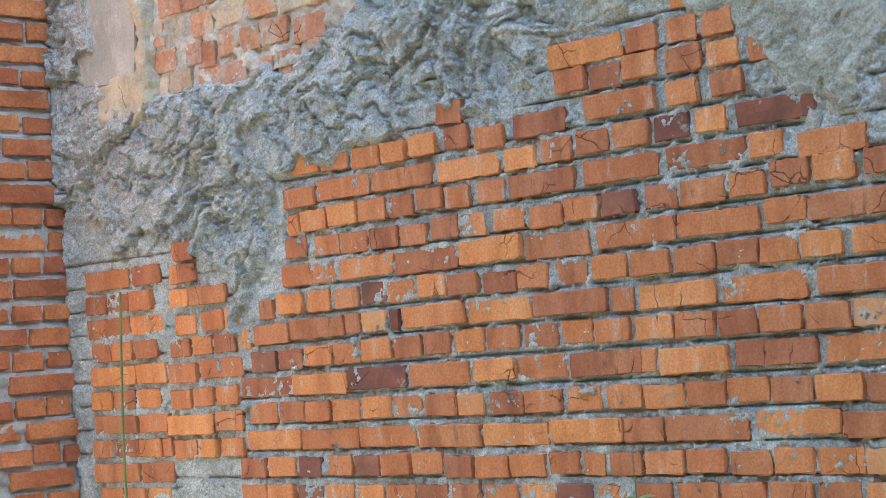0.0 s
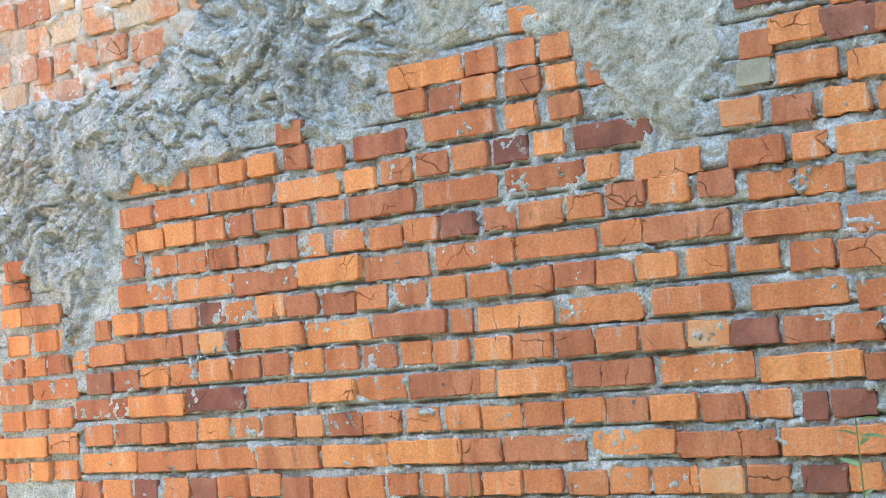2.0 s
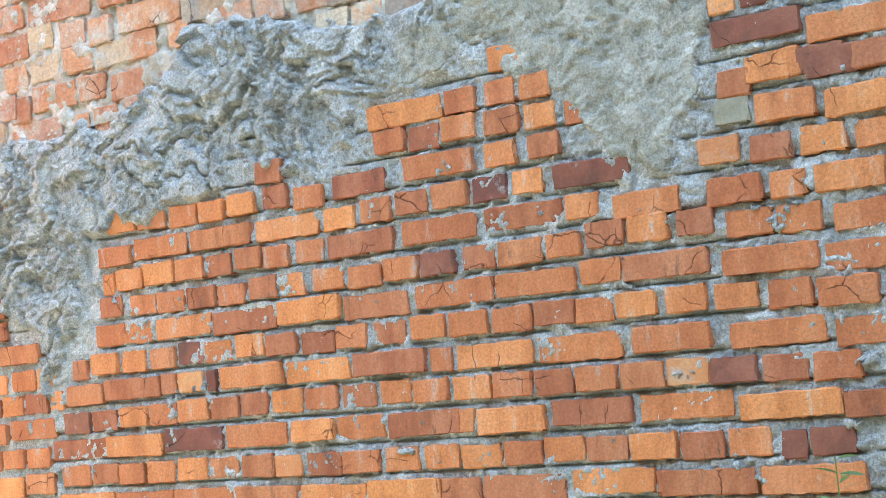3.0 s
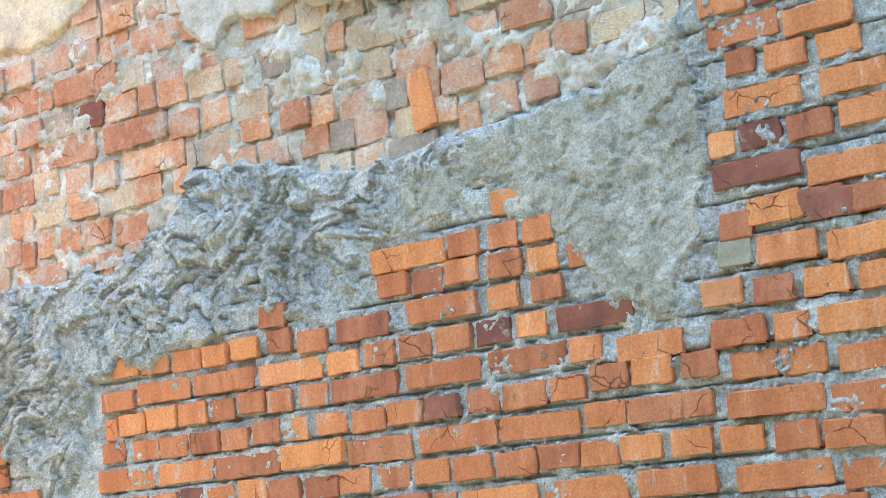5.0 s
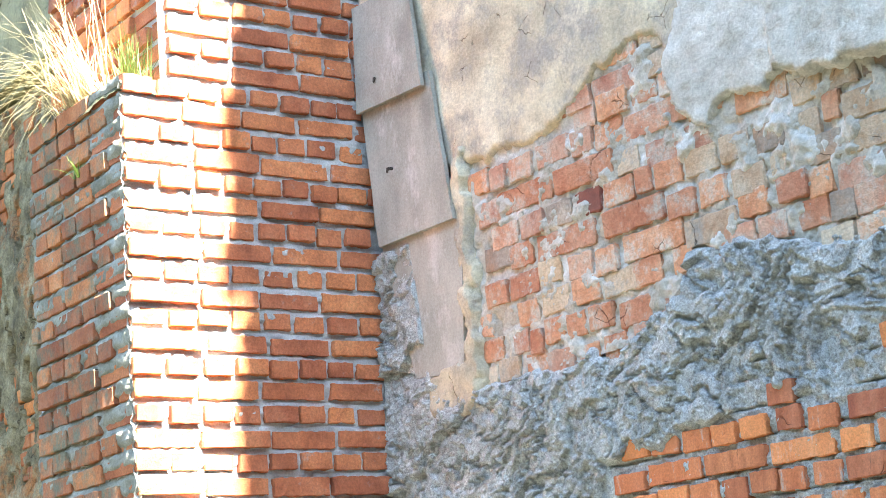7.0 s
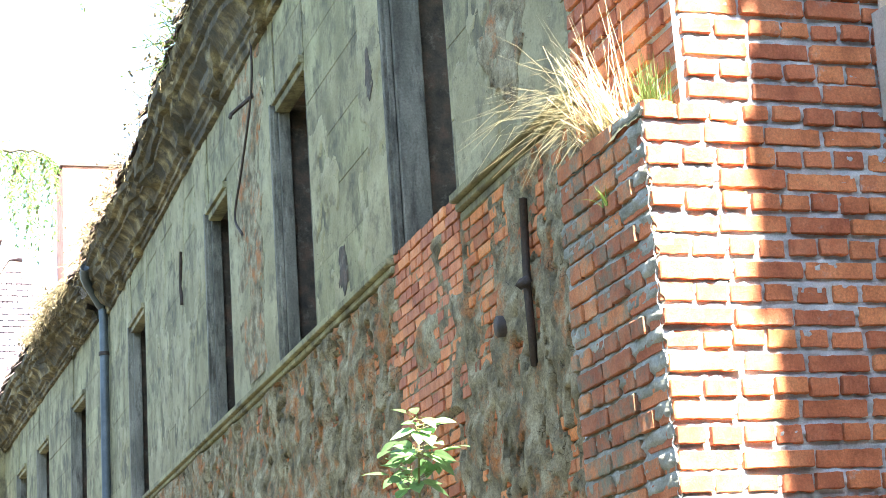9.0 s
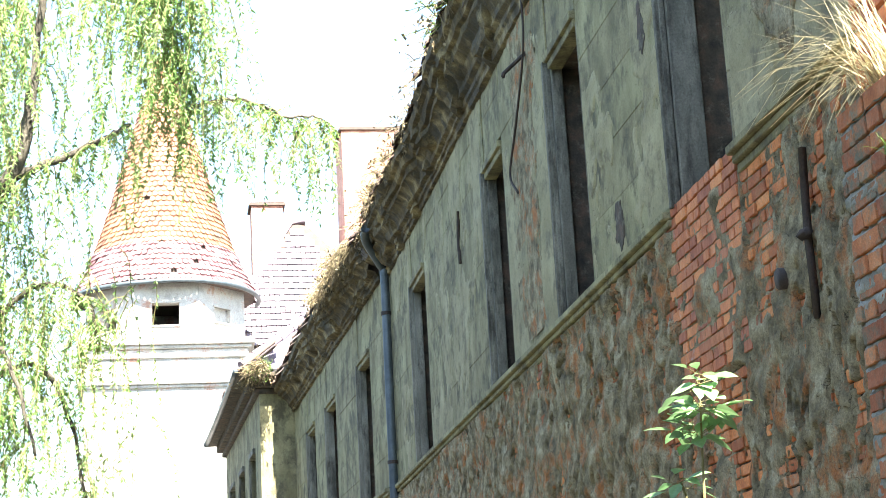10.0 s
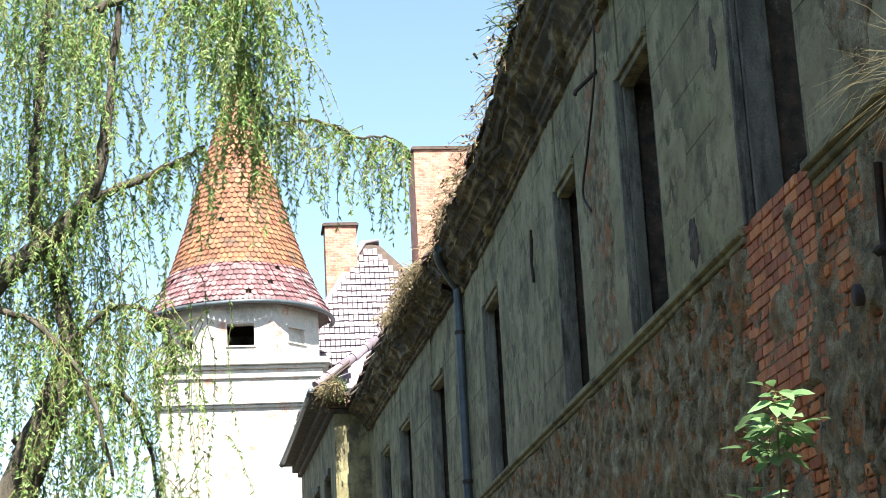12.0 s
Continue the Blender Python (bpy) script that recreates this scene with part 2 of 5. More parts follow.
def box(bm, lo, hi, bevel=0.0):
    c = [(a + b) / 2 for a, b in zip(lo, hi)]
    s = [b - a for a, b in zip(lo, hi)]
    made = bmesh.ops.create_cube(bm, size=1, matrix=Matrix.LocRotScale(c, None, s))
    if bevel:
        edges = {e for v in made["verts"] for e in v.link_edges}
        bmesh.ops.bevel(bm, geom=list(edges), offset=bevel, segments=1, affect="EDGES")
    return bm


def boxes(*spans, bevel=0.0):
    bm = bmesh.new()
    for lo, hi in spans:
        box(bm, lo, hi, bevel)
    return bm


def raw(name, verts, faces, smooth=False):
    me = bpy.data.meshes.new(name)
    me.from_pydata(verts, [], faces)
    me.update()
    if smooth:
        me.polygons.foreach_set("use_smooth", [True] * len(me.polygons))
    return me


def tube(verts, faces, line, radii, sides=6):
    """Adds a tapered round tube along a line of points."""
    line = [Vector(p) for p in line]
    first = len(verts)
    for i, p in enumerate(line):
        way = (line[min(i + 1, len(line) - 1)] - line[max(i - 1, 0)]).normalized()
        side = way.cross(Vector((0.31, 0.94, 0.12))).normalized()
        up = side.cross(way)
        for k in range(sides):
            a = 2 * math.pi * k / sides
            verts.append(p + (side * math.cos(a) + up * math.sin(a)) * radii[i])
    for i in range(len(line) - 1):
        for k in range(sides):
            a, b = first + i * sides + k, first + i * sides + (k + 1) % sides
            faces.append((a, b, b + sides, a + sides))
    for ends in (range(sides), range((len(line) - 1) * sides, len(line) * sides)):
        faces.append(tuple(first + k for k in ends))


def curve_points(points, steps=6, wobble=0.0, rng=random):
    """A smooth line through points (Catmull-Rom)."""
    p = [Vector(q) for q in points]
    p = [p[0] * 2 - p[1]] + p + [p[-1] * 2 - p[-2]]
    out = []
    for i in range(1, len(p) - 2):
        for k in range(steps):
            t = k / steps
            q = 0.5 * (2 * p[i] + (p[i + 1] - p[i - 1]) * t + (2 * p[i - 1] - 5 * p[i] + 4 * p[i + 1] - p[i + 2]) * t * t
                       + (3 * p[i] - p[i - 1] - 3 * p[i + 1] + p[i + 2]) * t ** 3)
            out.append(q + Vector((rng.uniform(-1, 1), rng.uniform(-1, 1), rng.uniform(-1, 1))) * wobble)
    return out + [p[-2]]


def lattice(x, z, seed):
    """Smooth value noise in 0..1 on arrays."""
    xi, zi = np.floor(x).astype(np.int64), np.floor(z).astype(np.int64)
    fx, fz = x - xi, z - zi
    fx, fz = fx * fx * (3 - 2 * fx), fz * fz * (3 - 2 * fz)
    def cell(a, b):
        h = (a * 374761393 + b * 668265263 + seed * 974634777) & 0xFFFFFFFF
        h = ((h ^ (h >> 13)) * 1274126177) & 0xFFFFFFFF
        return ((h ^ (h >> 16)) & 0xFFFF) / 65535
    low = cell(xi, zi) * (1 - fx) + cell(xi + 1, zi) * fx
    high = cell(xi, zi + 1) * (1 - fx) + cell(xi + 1, zi + 1) * fx
    return low * (1 - fz) + high * fz


def fbm(x, z, scale, octaves=4, seed=1, gain=0.5):
    total, amp, norm = 0, 1.0, 0
    for o in range(octaves):
        total = total + amp * lattice(x * scale * 2 ** o + 17.3 * o, z * scale * 2 ** o - 9.1 * o, seed + o)
        norm += amp
        amp *= gain
    return total / norm


def relief(name, x0, x1, z0, z1, step_size, height, material, parent, keep=None, label="", back=0.02, soft=0.02):
    """A sheet standing at y = -height(x, z); keep(x, z) > 0 tells where it exists; its rim sinks into the wall."""
    nx, nz = int((x1 - x0) / step_size) + 1, int((z1 - z0) / step_size) + 1
    X, Zz = np.meshgrid(np.linspace(x0, x1, nx), np.linspace(z0, z1, nz), indexing="ij")
    H = height(X, Zz)
    on = np.ones_like(X)
    if keep is not None:
        on = np.clip(keep(X, Zz) / soft + 0.5, 0, 1)
        H = H * on ** 0.5 - back * (1 - on)
    verts = np.stack([X, -H, Zz], -1).reshape(-1, 3)
    idx = np.arange(nx * nz).reshape(nx, nz)
    a, b, c, d = idx[:-1, :-1], idx[1:, :-1], idx[1:, 1:], idx[:-1, 1:]
    ok = (on[:-1, :-1] + on[1:, :-1] + on[1:, 1:] + on[:-1, 1:]) > 0
    quads = np.stack([a[ok], b[ok], c[ok], d[ok]], -1)
    used = np.unique(quads)
    remap = np.full(nx * nz, -1)
    remap[used] = np.arange(len(used))
    me = raw(name, verts[used].tolist(), remap[quads].tolist(), smooth=True)
    return part(name, me, material, parent, label)


def brick_mesh(seed, depth, wear=0.004, long=1.0, high=1.0, fine=False):
    """A worn brick of unit length and height and true depth, its front at y = 0. long, high: its true size, for wear of true size."""
    rng = random.Random(seed)
    rim = 0.003
    ru, rw = (rim / long, rim / high) if fine else (0.035, 0.07)
    inner = max(2, int(long / 0.017)) if fine else 3
    us = [-0.5, -0.5 + ru] + [-0.5 + ru + (1 - 2 * ru) * k / inner for k in range(1, inner)] + [0.5 - ru, 0.5]
    ws = [-0.5, -0.5 + rw, 0.0, 0.5 - rw, 0.5] if fine else [-0.5, -0.43, 0.43, 0.5]
    nu, nz = len(us), len(ws)
    ju, jw = (0.0026 / long, 0.0024 / high) if fine else (0.009, 0.035)
    chip = [rng.choice((0, 0, 0, 1)) * rng.uniform(0.3, 1) for _ in range(4)]
    notch = rng.randrange(nu) if rng.random() < 0.35 else -1
    lean, tip = rng.uniform(-0.006, 0.006), rng.uniform(-0.004, 0.004)
    verts, faces = [], []
    for i, u in enumerate(us):
        for k, w in enumerate(ws):
            end, edge = i in (0, nu - 1), k in (0, nz - 1)
            y = rng.uniform(-0.0013, 0.0013) + u * lean + w * tip
            u2, w2 = u, w
            if end or edge:
                y += rng.uniform(0.001, 0.001 + wear) if fine else rng.uniform(0.001, 0.001 + wear)
                u2 += rng.uniform(-ju, ju)
                w2 += rng.uniform(-jw, jw)
            if end and edge:
                c = chip[(i > 0) * 2 + (k > 0)]
                y += 0.008 * c + 0.001
                u2, w2 = u2 * (1 - (0.016 / long if fine else 0.06) * c - (0.006 / long if fine else 0)), w2 * (1 - (0.016 / high if fine else 0.25) * c - (0.004 / high if fine else 0))
            elif edge and i == notch:
                y += 0.006
                w2 *= 1 - 0.011 / high if fine else 0.9
            verts.append((u2, y, w2))
    for i in range(nu - 1):
        for k in range(nz - 1):
            a = i * nz + k
            faces.append((a, a + nz, a + nz + 1, a + 1))
    loop = [i * nz for i in range(nu)] + [(nu - 1) * nz + k for k in range(1, nz)] \
        + [i * nz + nz - 1 for i in range(nu - 2, -1, -1)] + [k for k in range(nz - 2, 0, -1)]
    first = len(verts)
    for j in loop:
        verts.append((verts[j][0], depth, verts[j][2]))
    for j in range(len(loop)):
        j2 = (j + 1) % len(loop)
        faces.append((loop[j2], loop[j], first + j, first + j2))
    faces.append(tuple(first + j for j in range(len(loop) - 1, -1, -1)))
    return verts, faces


SHAPES = 14
BRICK_DATA = {}


def brick(parent, place, length, height, depth, material, rng, turn=0.0):
    """One brick as an object of its own, on shared mesh data. place: the middle of its front."""
    size = min((0.05, 0.11, 0.165, 0.235), key=lambda s: abs(s - length))
    key = (rng.randrange(SHAPES), depth, material.name, size)
    if key not in BRICK_DATA:
        BRICK_DATA[key] = raw("brick", *brick_mesh(key[0] + int(size * 1000), depth, 0.004, size, 0.064, True))
        BRICK_DATA[key].materials.append(material)
    ob = new("brick", BRICK_DATA[key])
    ob.parent = parent
    ob.location = place
    ob.rotation_euler = (radians(rng.uniform(-1.2, 1.2)), radians(rng.uniform(-0.7, 0.7)), radians(turn + rng.uniform(-1, 1)))
    ob.scale = (length, 1, height)
    return ob


FAR_SHAPES = [brick_mesh(s, 0.06, 0.006) for s in range(SHAPES)]


def joined_bricks(spots, rng):
    """Vertices and faces of many bricks in one mesh. spots: (x, y of the front, z, length, height, depth)."""
    verts, faces = [], []
    for x, y, z, l, h, d in spots:
        v, f = FAR_SHAPES[rng.randrange(SHAPES)]
        first = len(verts)
        verts += [(x + a * l, y + b, z + c * h) for a, b, c in v]
        faces += [tuple(first + i for i in q) for q in f]
    return verts, faces

# ---- ground ----
ground = part("ground", raw("ground", [(-1500, -1500, 0), (1500, -1500, 0), (1500, 1500, 0), (-1500, 1500, 0)], [(0, 1, 2, 3)]), M_GROUND)
tagged(ground, "rough grass and bare earth around the ruin", "ground", kind="structure")

# ---- wall with the patched recess, east of the buttress ----
wall_niche = part("wall_1", boxes(((-5.0, 0.02, 0), (14.0, 0.55, 8.4))), M_MORTAR)
tagged(wall_niche, "old wall patched with new orange brick and grey mortar", "wall", kind="structure")

COURSE = 0.0777

# lower edge of the thick mortar (top of the brick patch), and its upper edge, as (x, z)
PATCH_TOP = [(-5.1, 2.15), (-4.79, 2.1), (-4.65, 1.98), (-4.35, 1.99), (-4.17, 1.88), (-4.12, 1.66), (-4.06, 1.86), (-3.95, 1.93),
             (-3.91, 2.15), (-3.61, 2.15), (-3.38, 2.2), (-3.3, 2.28), (-3.19, 2.25), (-3.01, 2.18), (-2.88, 2.21), (-2.86, 2.35),
             (-2.62, 2.35), (-2.5, 2.43), (-2.38, 2.42), (-2.36, 2.32), (-2.2, 2.24), (-2.16, 2.1), (-1.96, 2.03), (-1.92, 2.11),
             (-1.86, 2.3), (-1.83, 3.6), (-0.2, 3.6)]
SMEAR_TOP = [(-5.1, 3.9), (-4.86, 3.7), (-4.72, 2.52), (-4.54, 2.46), (-4.26, 2.45), (-3.8, 2.44), (-3.5, 2.56), (-3.46, 2.67),
             (-3.23, 2.64), (-2.89, 2.54), (-2.45, 2.58), (-2.1, 2.59), (-2.05, 2.64), (-1.93, 2.65), (-1.87, 2.75), (-1.8, 3.0), (-1.7, 3.6)]


def along(table, x):
    return np.interp(x, [p[0] for p in table], [p[1] for p in table])


def step(v, width):
    v = np.clip(v / width + 0.5, 0, 1)
    return v * v * (3 - 2 * v)


def dabs(u, w, seed):
    """Overlapping scales of thrown mortar, each thickest at its lower edge."""
    iu, iw = np.floor(u), np.floor(w)
    best, high = np.full(u.shape, 9.0), np.zeros(u.shape)
    for a in (-1, 0, 1):
        for b in (-1, 0, 1):
            ci, cj = iu + a, iw + b
            r = [(np.sin(ci * 127.1 + cj * 311.7 + seed + k * 74.7) * 43758.5453) % 1.0 for k in range(3)]
            du, dw = u - ci - r[0], w - cj - r[1]
            d = du * du + dw * dw
            high = np.where(d < best, r[2] - 0.7 * dw + 0.2 * du, high)
            best = np.minimum(best, d)
    return high


def ridged(x, z, scale, octaves, seed, gain=0.55):
    return np.abs(2 * fbm(x, z, scale, octaves, seed, gain) - 1)


def smoothed(x, z):
    """Where the thick mortar was struck smooth, in 0..1."""
    return step(x + 2.72 + (fbm(x, z, 5, 3, 3) - 0.5) * 0.8 - (z - 2.4) * 0.5, 0.35)


def thick_mortar(x, z):
    """Thrown mortar: crumbly lumps with deep crevices, then trowel strokes up to the east."""
    bend = (fbm(x, z, 3, 2, 19) - 0.5) * 0.3
    u, w = x * 0.82 + z * 0.57, z * 0.82 - x * 0.57 + bend
    calm = smoothed(x, z)
    lump = fbm(x, z, 6, 4, 31, 0.55)
    crumb = fbm(x, z, 24, 5, 41, 0.74)
    grit = fbm(x, z, 85, 2, 43, 0.85)
    wu, ww = u + (crumb - 0.5) * 0.07, w + (fbm(x, z, 10, 4, 73, 0.6) - 0.5) * 0.12
    scales = dabs(wu * 5, ww * 9, 3.0) * 0.018 + dabs(wu * 13, ww * 24, 8.0) * 0.008 + dabs(wu * 34, ww * 46, 5.0) * 0.004
    crevice = step(0.06 - ridged(wu * 0.7, ww * 1.3, 7, 4, 23), 0.05)
    stroke = fbm(wu * 0.3, ww * 1.6, 22, 3, 67, 0.65)
    wild = 0.45 + 0.75 * step(fbm(x, z, 5.5, 3, 47) - 0.5, 0.22)
    rough = scales + ((crumb - 0.5) * 0.032 + (grit - 0.5) * 0.016) * wild - crevice * 0.018
    fair = (stroke - 0.5) * 0.04 * (1.25 - calm) + (crumb - 0.5) * 0.014 + (grit - 0.5) * 0.009 - 0.008 * step(fbm(x, z, 17, 4, 79) - 0.68, 0.04)
    return 0.024 + (lump - 0.5) * (0.03 - 0.01 * calm) + rough * (1 - calm) + (fair + 0.004) * calm


def ragged(x, z):
    """x shifted at random, for uneven borders."""
    return x + (fbm(x, z, 7, 4, 9, 0.6) - 0.5) * 0.16


def niche_height(x, z):
    wob = (fbm(x, z, 14, 4, 5, 0.6) - 0.5) * 0.07
    smear = step(z - along(PATCH_TOP, ragged(x, z)) + wob, 0.03) * step(along(SMEAR_TOP, x) - z + wob * 1.5, 0.05)
    grit = fbm(x, z, 75, 2, 51, 0.8)
    joint = 0.0315 + (grit - 0.5) * 0.016 + (fbm(x, z, 20, 4, 57, 0.6) - 0.5) * 0.026
    # joints are hollow under each brick and flush on top of the one below
    phase = ((1.993 - 0.003 * (x + 3) - z) / COURSE + 0.5) % 1.0
    edge = (fbm(x, z, 30, 3, 53) - 0.5) * 0.16
    brickless = ((x > -4.1) & (x < -3.88) & (z > 1.7)) | ((x < -4.38) & (z > 1.98)) | (z > 2.7)
    joint = joint - 0.016 * step(phase - 0.865 + edge, 0.03) * step(0.93 + edge - phase, 0.05) * (1 - brickless)
    # mortar wiped over the edges of some bricks
    dab = np.clip((fbm(x, z, 15, 5, 61, 0.65) - 0.755) * 0.9, 0, 1)
    old = step(z - along(SMEAR_TOP, x), 0.03)
    dab = dab * (1 - old)
    joint = joint * (1 - old) - 0.012 * old
    joint = np.where(dab > 0, np.maximum(joint, np.minimum(joint + dab, 0.047 + (grit - 0.5) * 0.008)), joint)
    return joint * (1 - smear) + (thick_mortar(x, z) + 0.012) * smear


relief("mortar", -5.0, -1.3, 1.08, 3.0, 0.0043, niche_height, M_MORTAR, wall_niche, label="rough grey cement mortar")
# older, sandier mortar struck smooth between the patch and its eastern edge
relief("smooth_mortar", -2.95, -1.6, 2.0, 3.3, 0.0055, lambda x, z: thick_mortar(x, z) + 0.0145, M_SANDY, wall_niche,
       lambda x, z: np.minimum(np.minimum(z - along(PATCH_TOP, ragged(x, z)) - 0.012, along(SMEAR_TOP, x) - z - 0.01) + (fbm(x, z, 14, 4, 5, 0.6) - 0.5) * 0.06,
                               (smoothed(x, z) - 0.55) * 0.1), "sandy grey-beige mortar", soft=0.008)

# brick courses of the patch: height, start, then for each brick a gap and a length in half centimetres,
# a lift in steps of 2 mm (base 62, 30 is none) and a tone (orange, red, dark, yellow, grey)
COURSES = [
    (2.378, -2.45, "1juo"),
    (2.298, -2.83, "1Lto 1kuo 4jvo 3hto"),
    (2.227, -3.23, "0kpr"),
    (2.227, -2.82, "1lxo 1lur 1kyo 5lvr 3ito 4bqo"),
    (2.147, -3.82, "0oyo 1nxy 3mso 2jro 3kto 5ivr 5kno 6Asr bJyo 5kxo 6jyr"),
    (2.070, -3.86, "0rqo 1Iuo 3Ktr 3Iro 4mro 2mur 2lwr 2nxr 1mxd 2jyo 5Gwd"),
    (1.992, -3.86, "1bro 1muo 1owo 1nwo 0lvr 2lyr 0juo 4kvo 3Hvr 6Kxo 4Kyr 1jyo 6Aro dsqo 3hoo 3xoo"),
    (1.916, -3.88, "0lxr 5muo 0nto 1ntr 1mro 2lvr 0jto 5muo 3mro 1nuo 1mud 3lvr 1qur 2kvo 1mBr 1mBo 4jAr 5nro 1mpo 4rko"),
    (1.838, -3.90, "0Lwo 3Iwo 1Lur 1Ixo 1Isr 4Mvo 1Kvo 2nzo 0Ixr 7Kpo 1zjo"),
    (1.762, -4.01, "0eqr 2ovo 1muo 2mur 1lxd 0lvo 2myo 1nvr 2nsr 1mvo 3mur 3mwo 2nvo 2ouo 1nwr 0luo 1mvo 4lvo 3mso 3mpo 2slo"),
    (1.683, -4.04, "0wtr 1Kwr 1dxr 0kxy 29wd 2Kyo 1Kwo 1Mxr 1guo 1Kuo 2Lto 5Fuo 8Kpo 2Ajo"),
    (1.608, -4.06, "0nrd 1nsr 2nuo 1muo 1nxo 1nwr 1lyr 1myo 1nyo 3nxr 2lyo 1nwo 2nvo 0ovo 1mur 1nuo 1otr 0mty 0nrd 2mpr 1nno"),
    (1.530, -4.12, "0Ltr 1Lto 1Jwd 2Kwo 2uxo 1wxo 2Kwr 09wo 1Eto 3Iwr 3Mvo 2Npo 0vlr"),
    (1.449, -4.09, "1qwo 1mxr 0nvo 1nvo 2nxo 0nwr 2owr 0luy 1pur 1puo 2nvo 3mvo 1oto 1nuo 0nwo 0nur 1puo 1msr 1mto 3dod 1lqd"),
    (1.370, -4.11, "1Mwo 1Lvo 1Kwo 1Kur 1Jto 1Lvo 0our 1Mur 2Kxo 0Osr 2Mro"),
    (1.291, -4.15, "1ovr 1pwo 2kvd 3nxo 1mwd 0nxo 1oyo 1ltr 1nso 0qto 1lvo 1gto 1ltr 1ouo 0ovo 1nsr 0nuo 0pto 0nsy 1lsr 4mrd 0gso"),
    (1.961, -4.40, "0lur"),
    (1.894, -4.43, "09uo 0hur"),
    (1.819, -4.44, "0luo 1zur"),
    (1.738, -4.42, "1mso 3nvo 0ivo"),
    (1.668, -4.46, "1ltr 2kuo 1mvr 1cwo"),
    (1.591, -4.46, "0sso 3Fwo"),
    (1.509, -4.46, "0lto 1lvo 1nvo"),
    (1.432, -4.48, "0Jso 1swr"),
    (1.355, -4.46, "0nto 0kuo 3mvo"),
    (2.222, -1.84, "0hpr 1nAo 1osd"),
    (2.144, -1.85, "0hzg 2tvo 3zoo"),
    (2.065, -1.90, "0lyy 4ktr 3mto 3rro"),
    (2.628, -1.82, "0Ayo 1xpo"),
    (2.557, -1.78, "0fyr 4kto 4lro"),
    (2.474, -1.80, "0Cvo 9vto"),
    (2.396, -1.85, "1eto 1lvd 2mtr 2nwo"),
    (2.306, -1.85, "1ICd 1Cno"),
    (2.227, -1.77, "0mwo 2nvd 2qrr"),
]
OLD_COURSES = [
    (3.170, -3.90, "0lwp 2rvo 2nwo 3tpo"),
    (3.082, -4.34, "1iEp 3oFp 3wIp 2lDp 1pAr 2Rsp BD0o"),
    (2.994, -4.31, "0UDo 3TAo 2lqy 4Tkp"),
    (2.903, -4.35, "0rxp 3oyp 2qxg 1pzd 3qwo 2eyr 1ovo 2quy 2ouy 1qqg 1mly 3cxr 1wmy 1jmo"),
    (2.788, -4.27, "0oPr 3UMo 9QKo 3oBo 2mDo 4pzy 3nDy 5nGg 4sCy 1quo 2hCg ap0r 1f0r 2i0r"),
    (2.696, -3.74, "1OKr 2Gzy PiKr 2tFp 2hCg 3gDp 2qDp ll2p 8i0o"),
    (2.637, -3.10, "1tDr 1hAg 1mzp 4ity ledr 5irp"),
    (3.107, -4.46, "1nxo 3qrp"),
    (3.000, -4.41, "0oup"),
    (2.850, -4.40, "0vug"),
    (2.707, -4.41, "0oIr 0vJo 0mPy 6nGp 3kAr bq0o 8i0o"),
    (2.651, -4.26, "1lro 4qwy 3rvo"),
    (2.552, -3.79, "0tro 6pwp"),
    (2.559, -4.30, "0iwp 1doo 2kyo 2iuo 2mvo"),
    (2.467, -4.24, "0mAo 1psp 3kqo 4kso 7mvp"),
]
DIGITS = "0123456789abcdefghijklmnopqrstuvwxyzABCDEFGHIJKLMNOPQRSTUVWXYZ"
TAKEN = []
rng = random.Random(3)


def lay(courses, tones, proud, height, joint):
    """Lays the courses brick by brick and notes where each lies."""
    for z0, x, text in courses:
        for gap, length, lift, tone in text.split():
            x += DIGITS.index(gap) / 200
            long, z = DIGITS.index(length) / 200, z0 + (DIGITS.index(lift) - 30) * 0.002
            brick(wall_niche, (x + long / 2, -proud - rng.uniform(-0.004, 0.008), z), long - joint,
                  height + rng.uniform(-0.003, 0.003), 0.06, tones[tone], rng)
            TAKEN.append((x, x + long, z))
            x += long


lay(COURSES, BRICK, 0.040, 0.0585, 0.006)


def course(parent, x0, x1, z, kind, pick, proud, rng, height=0.06, skip=0.0, jitter=0.0, depth=0.06):
    """A course of stretchers, headers or a mix between x0 and x1."""
    x = x0
    while x < x1 - 0.05:
        long = {"s": 0.25, "h": 0.125}.get(kind) or rng.choice((0.25, 0.125, 0.125, 0.18))
        long = min(long * rng.uniform(0.95, 1.04), x1 - x)
        if rng.random() >= skip:
            brick(parent, (x + long / 2, -proud - rng.uniform(-0.006, 0.008), z + rng.uniform(-jitter, jitter)), long - 0.013,
                  height + rng.uniform(-0.004, 0.004), depth, pick(x, rng), rng)
        x += long


def patch_tone(x, rng):
    return BRICK[rng.choice("ooooooorrrd")]


# the patch goes on below, in the far corner and up the eastern edge
for row in (1, 2):
    course(wall_niche, -4.15, -1.0, 1.291 - COURSE * row, "sh"[row % 2], patch_tone, 0.04, rng)
for row in range(1, 12):
    course(wall_niche, -4.9 + rng.uniform(0, 0.03), -4.47, 1.983 - COURSE * row, "hs"[row % 2], lambda x, r: BRICK[r.choice("ooorr")], 0.040, rng)
for row in range(-9, 10):
    course(wall_niche, -1.36 + rng.uniform(-0.02, 0.03), -1.0, 1.993 + COURSE * row, "hs"[row % 2], patch_tone, 0.040, rng)
for row in range(8, 13):
    course(wall_niche, -1.83 + rng.uniform(-0.03, 0.05), -1.36, 2.63 + COURSE * (row - 7), "hs"[row % 2], patch_tone, 0.040, rng)

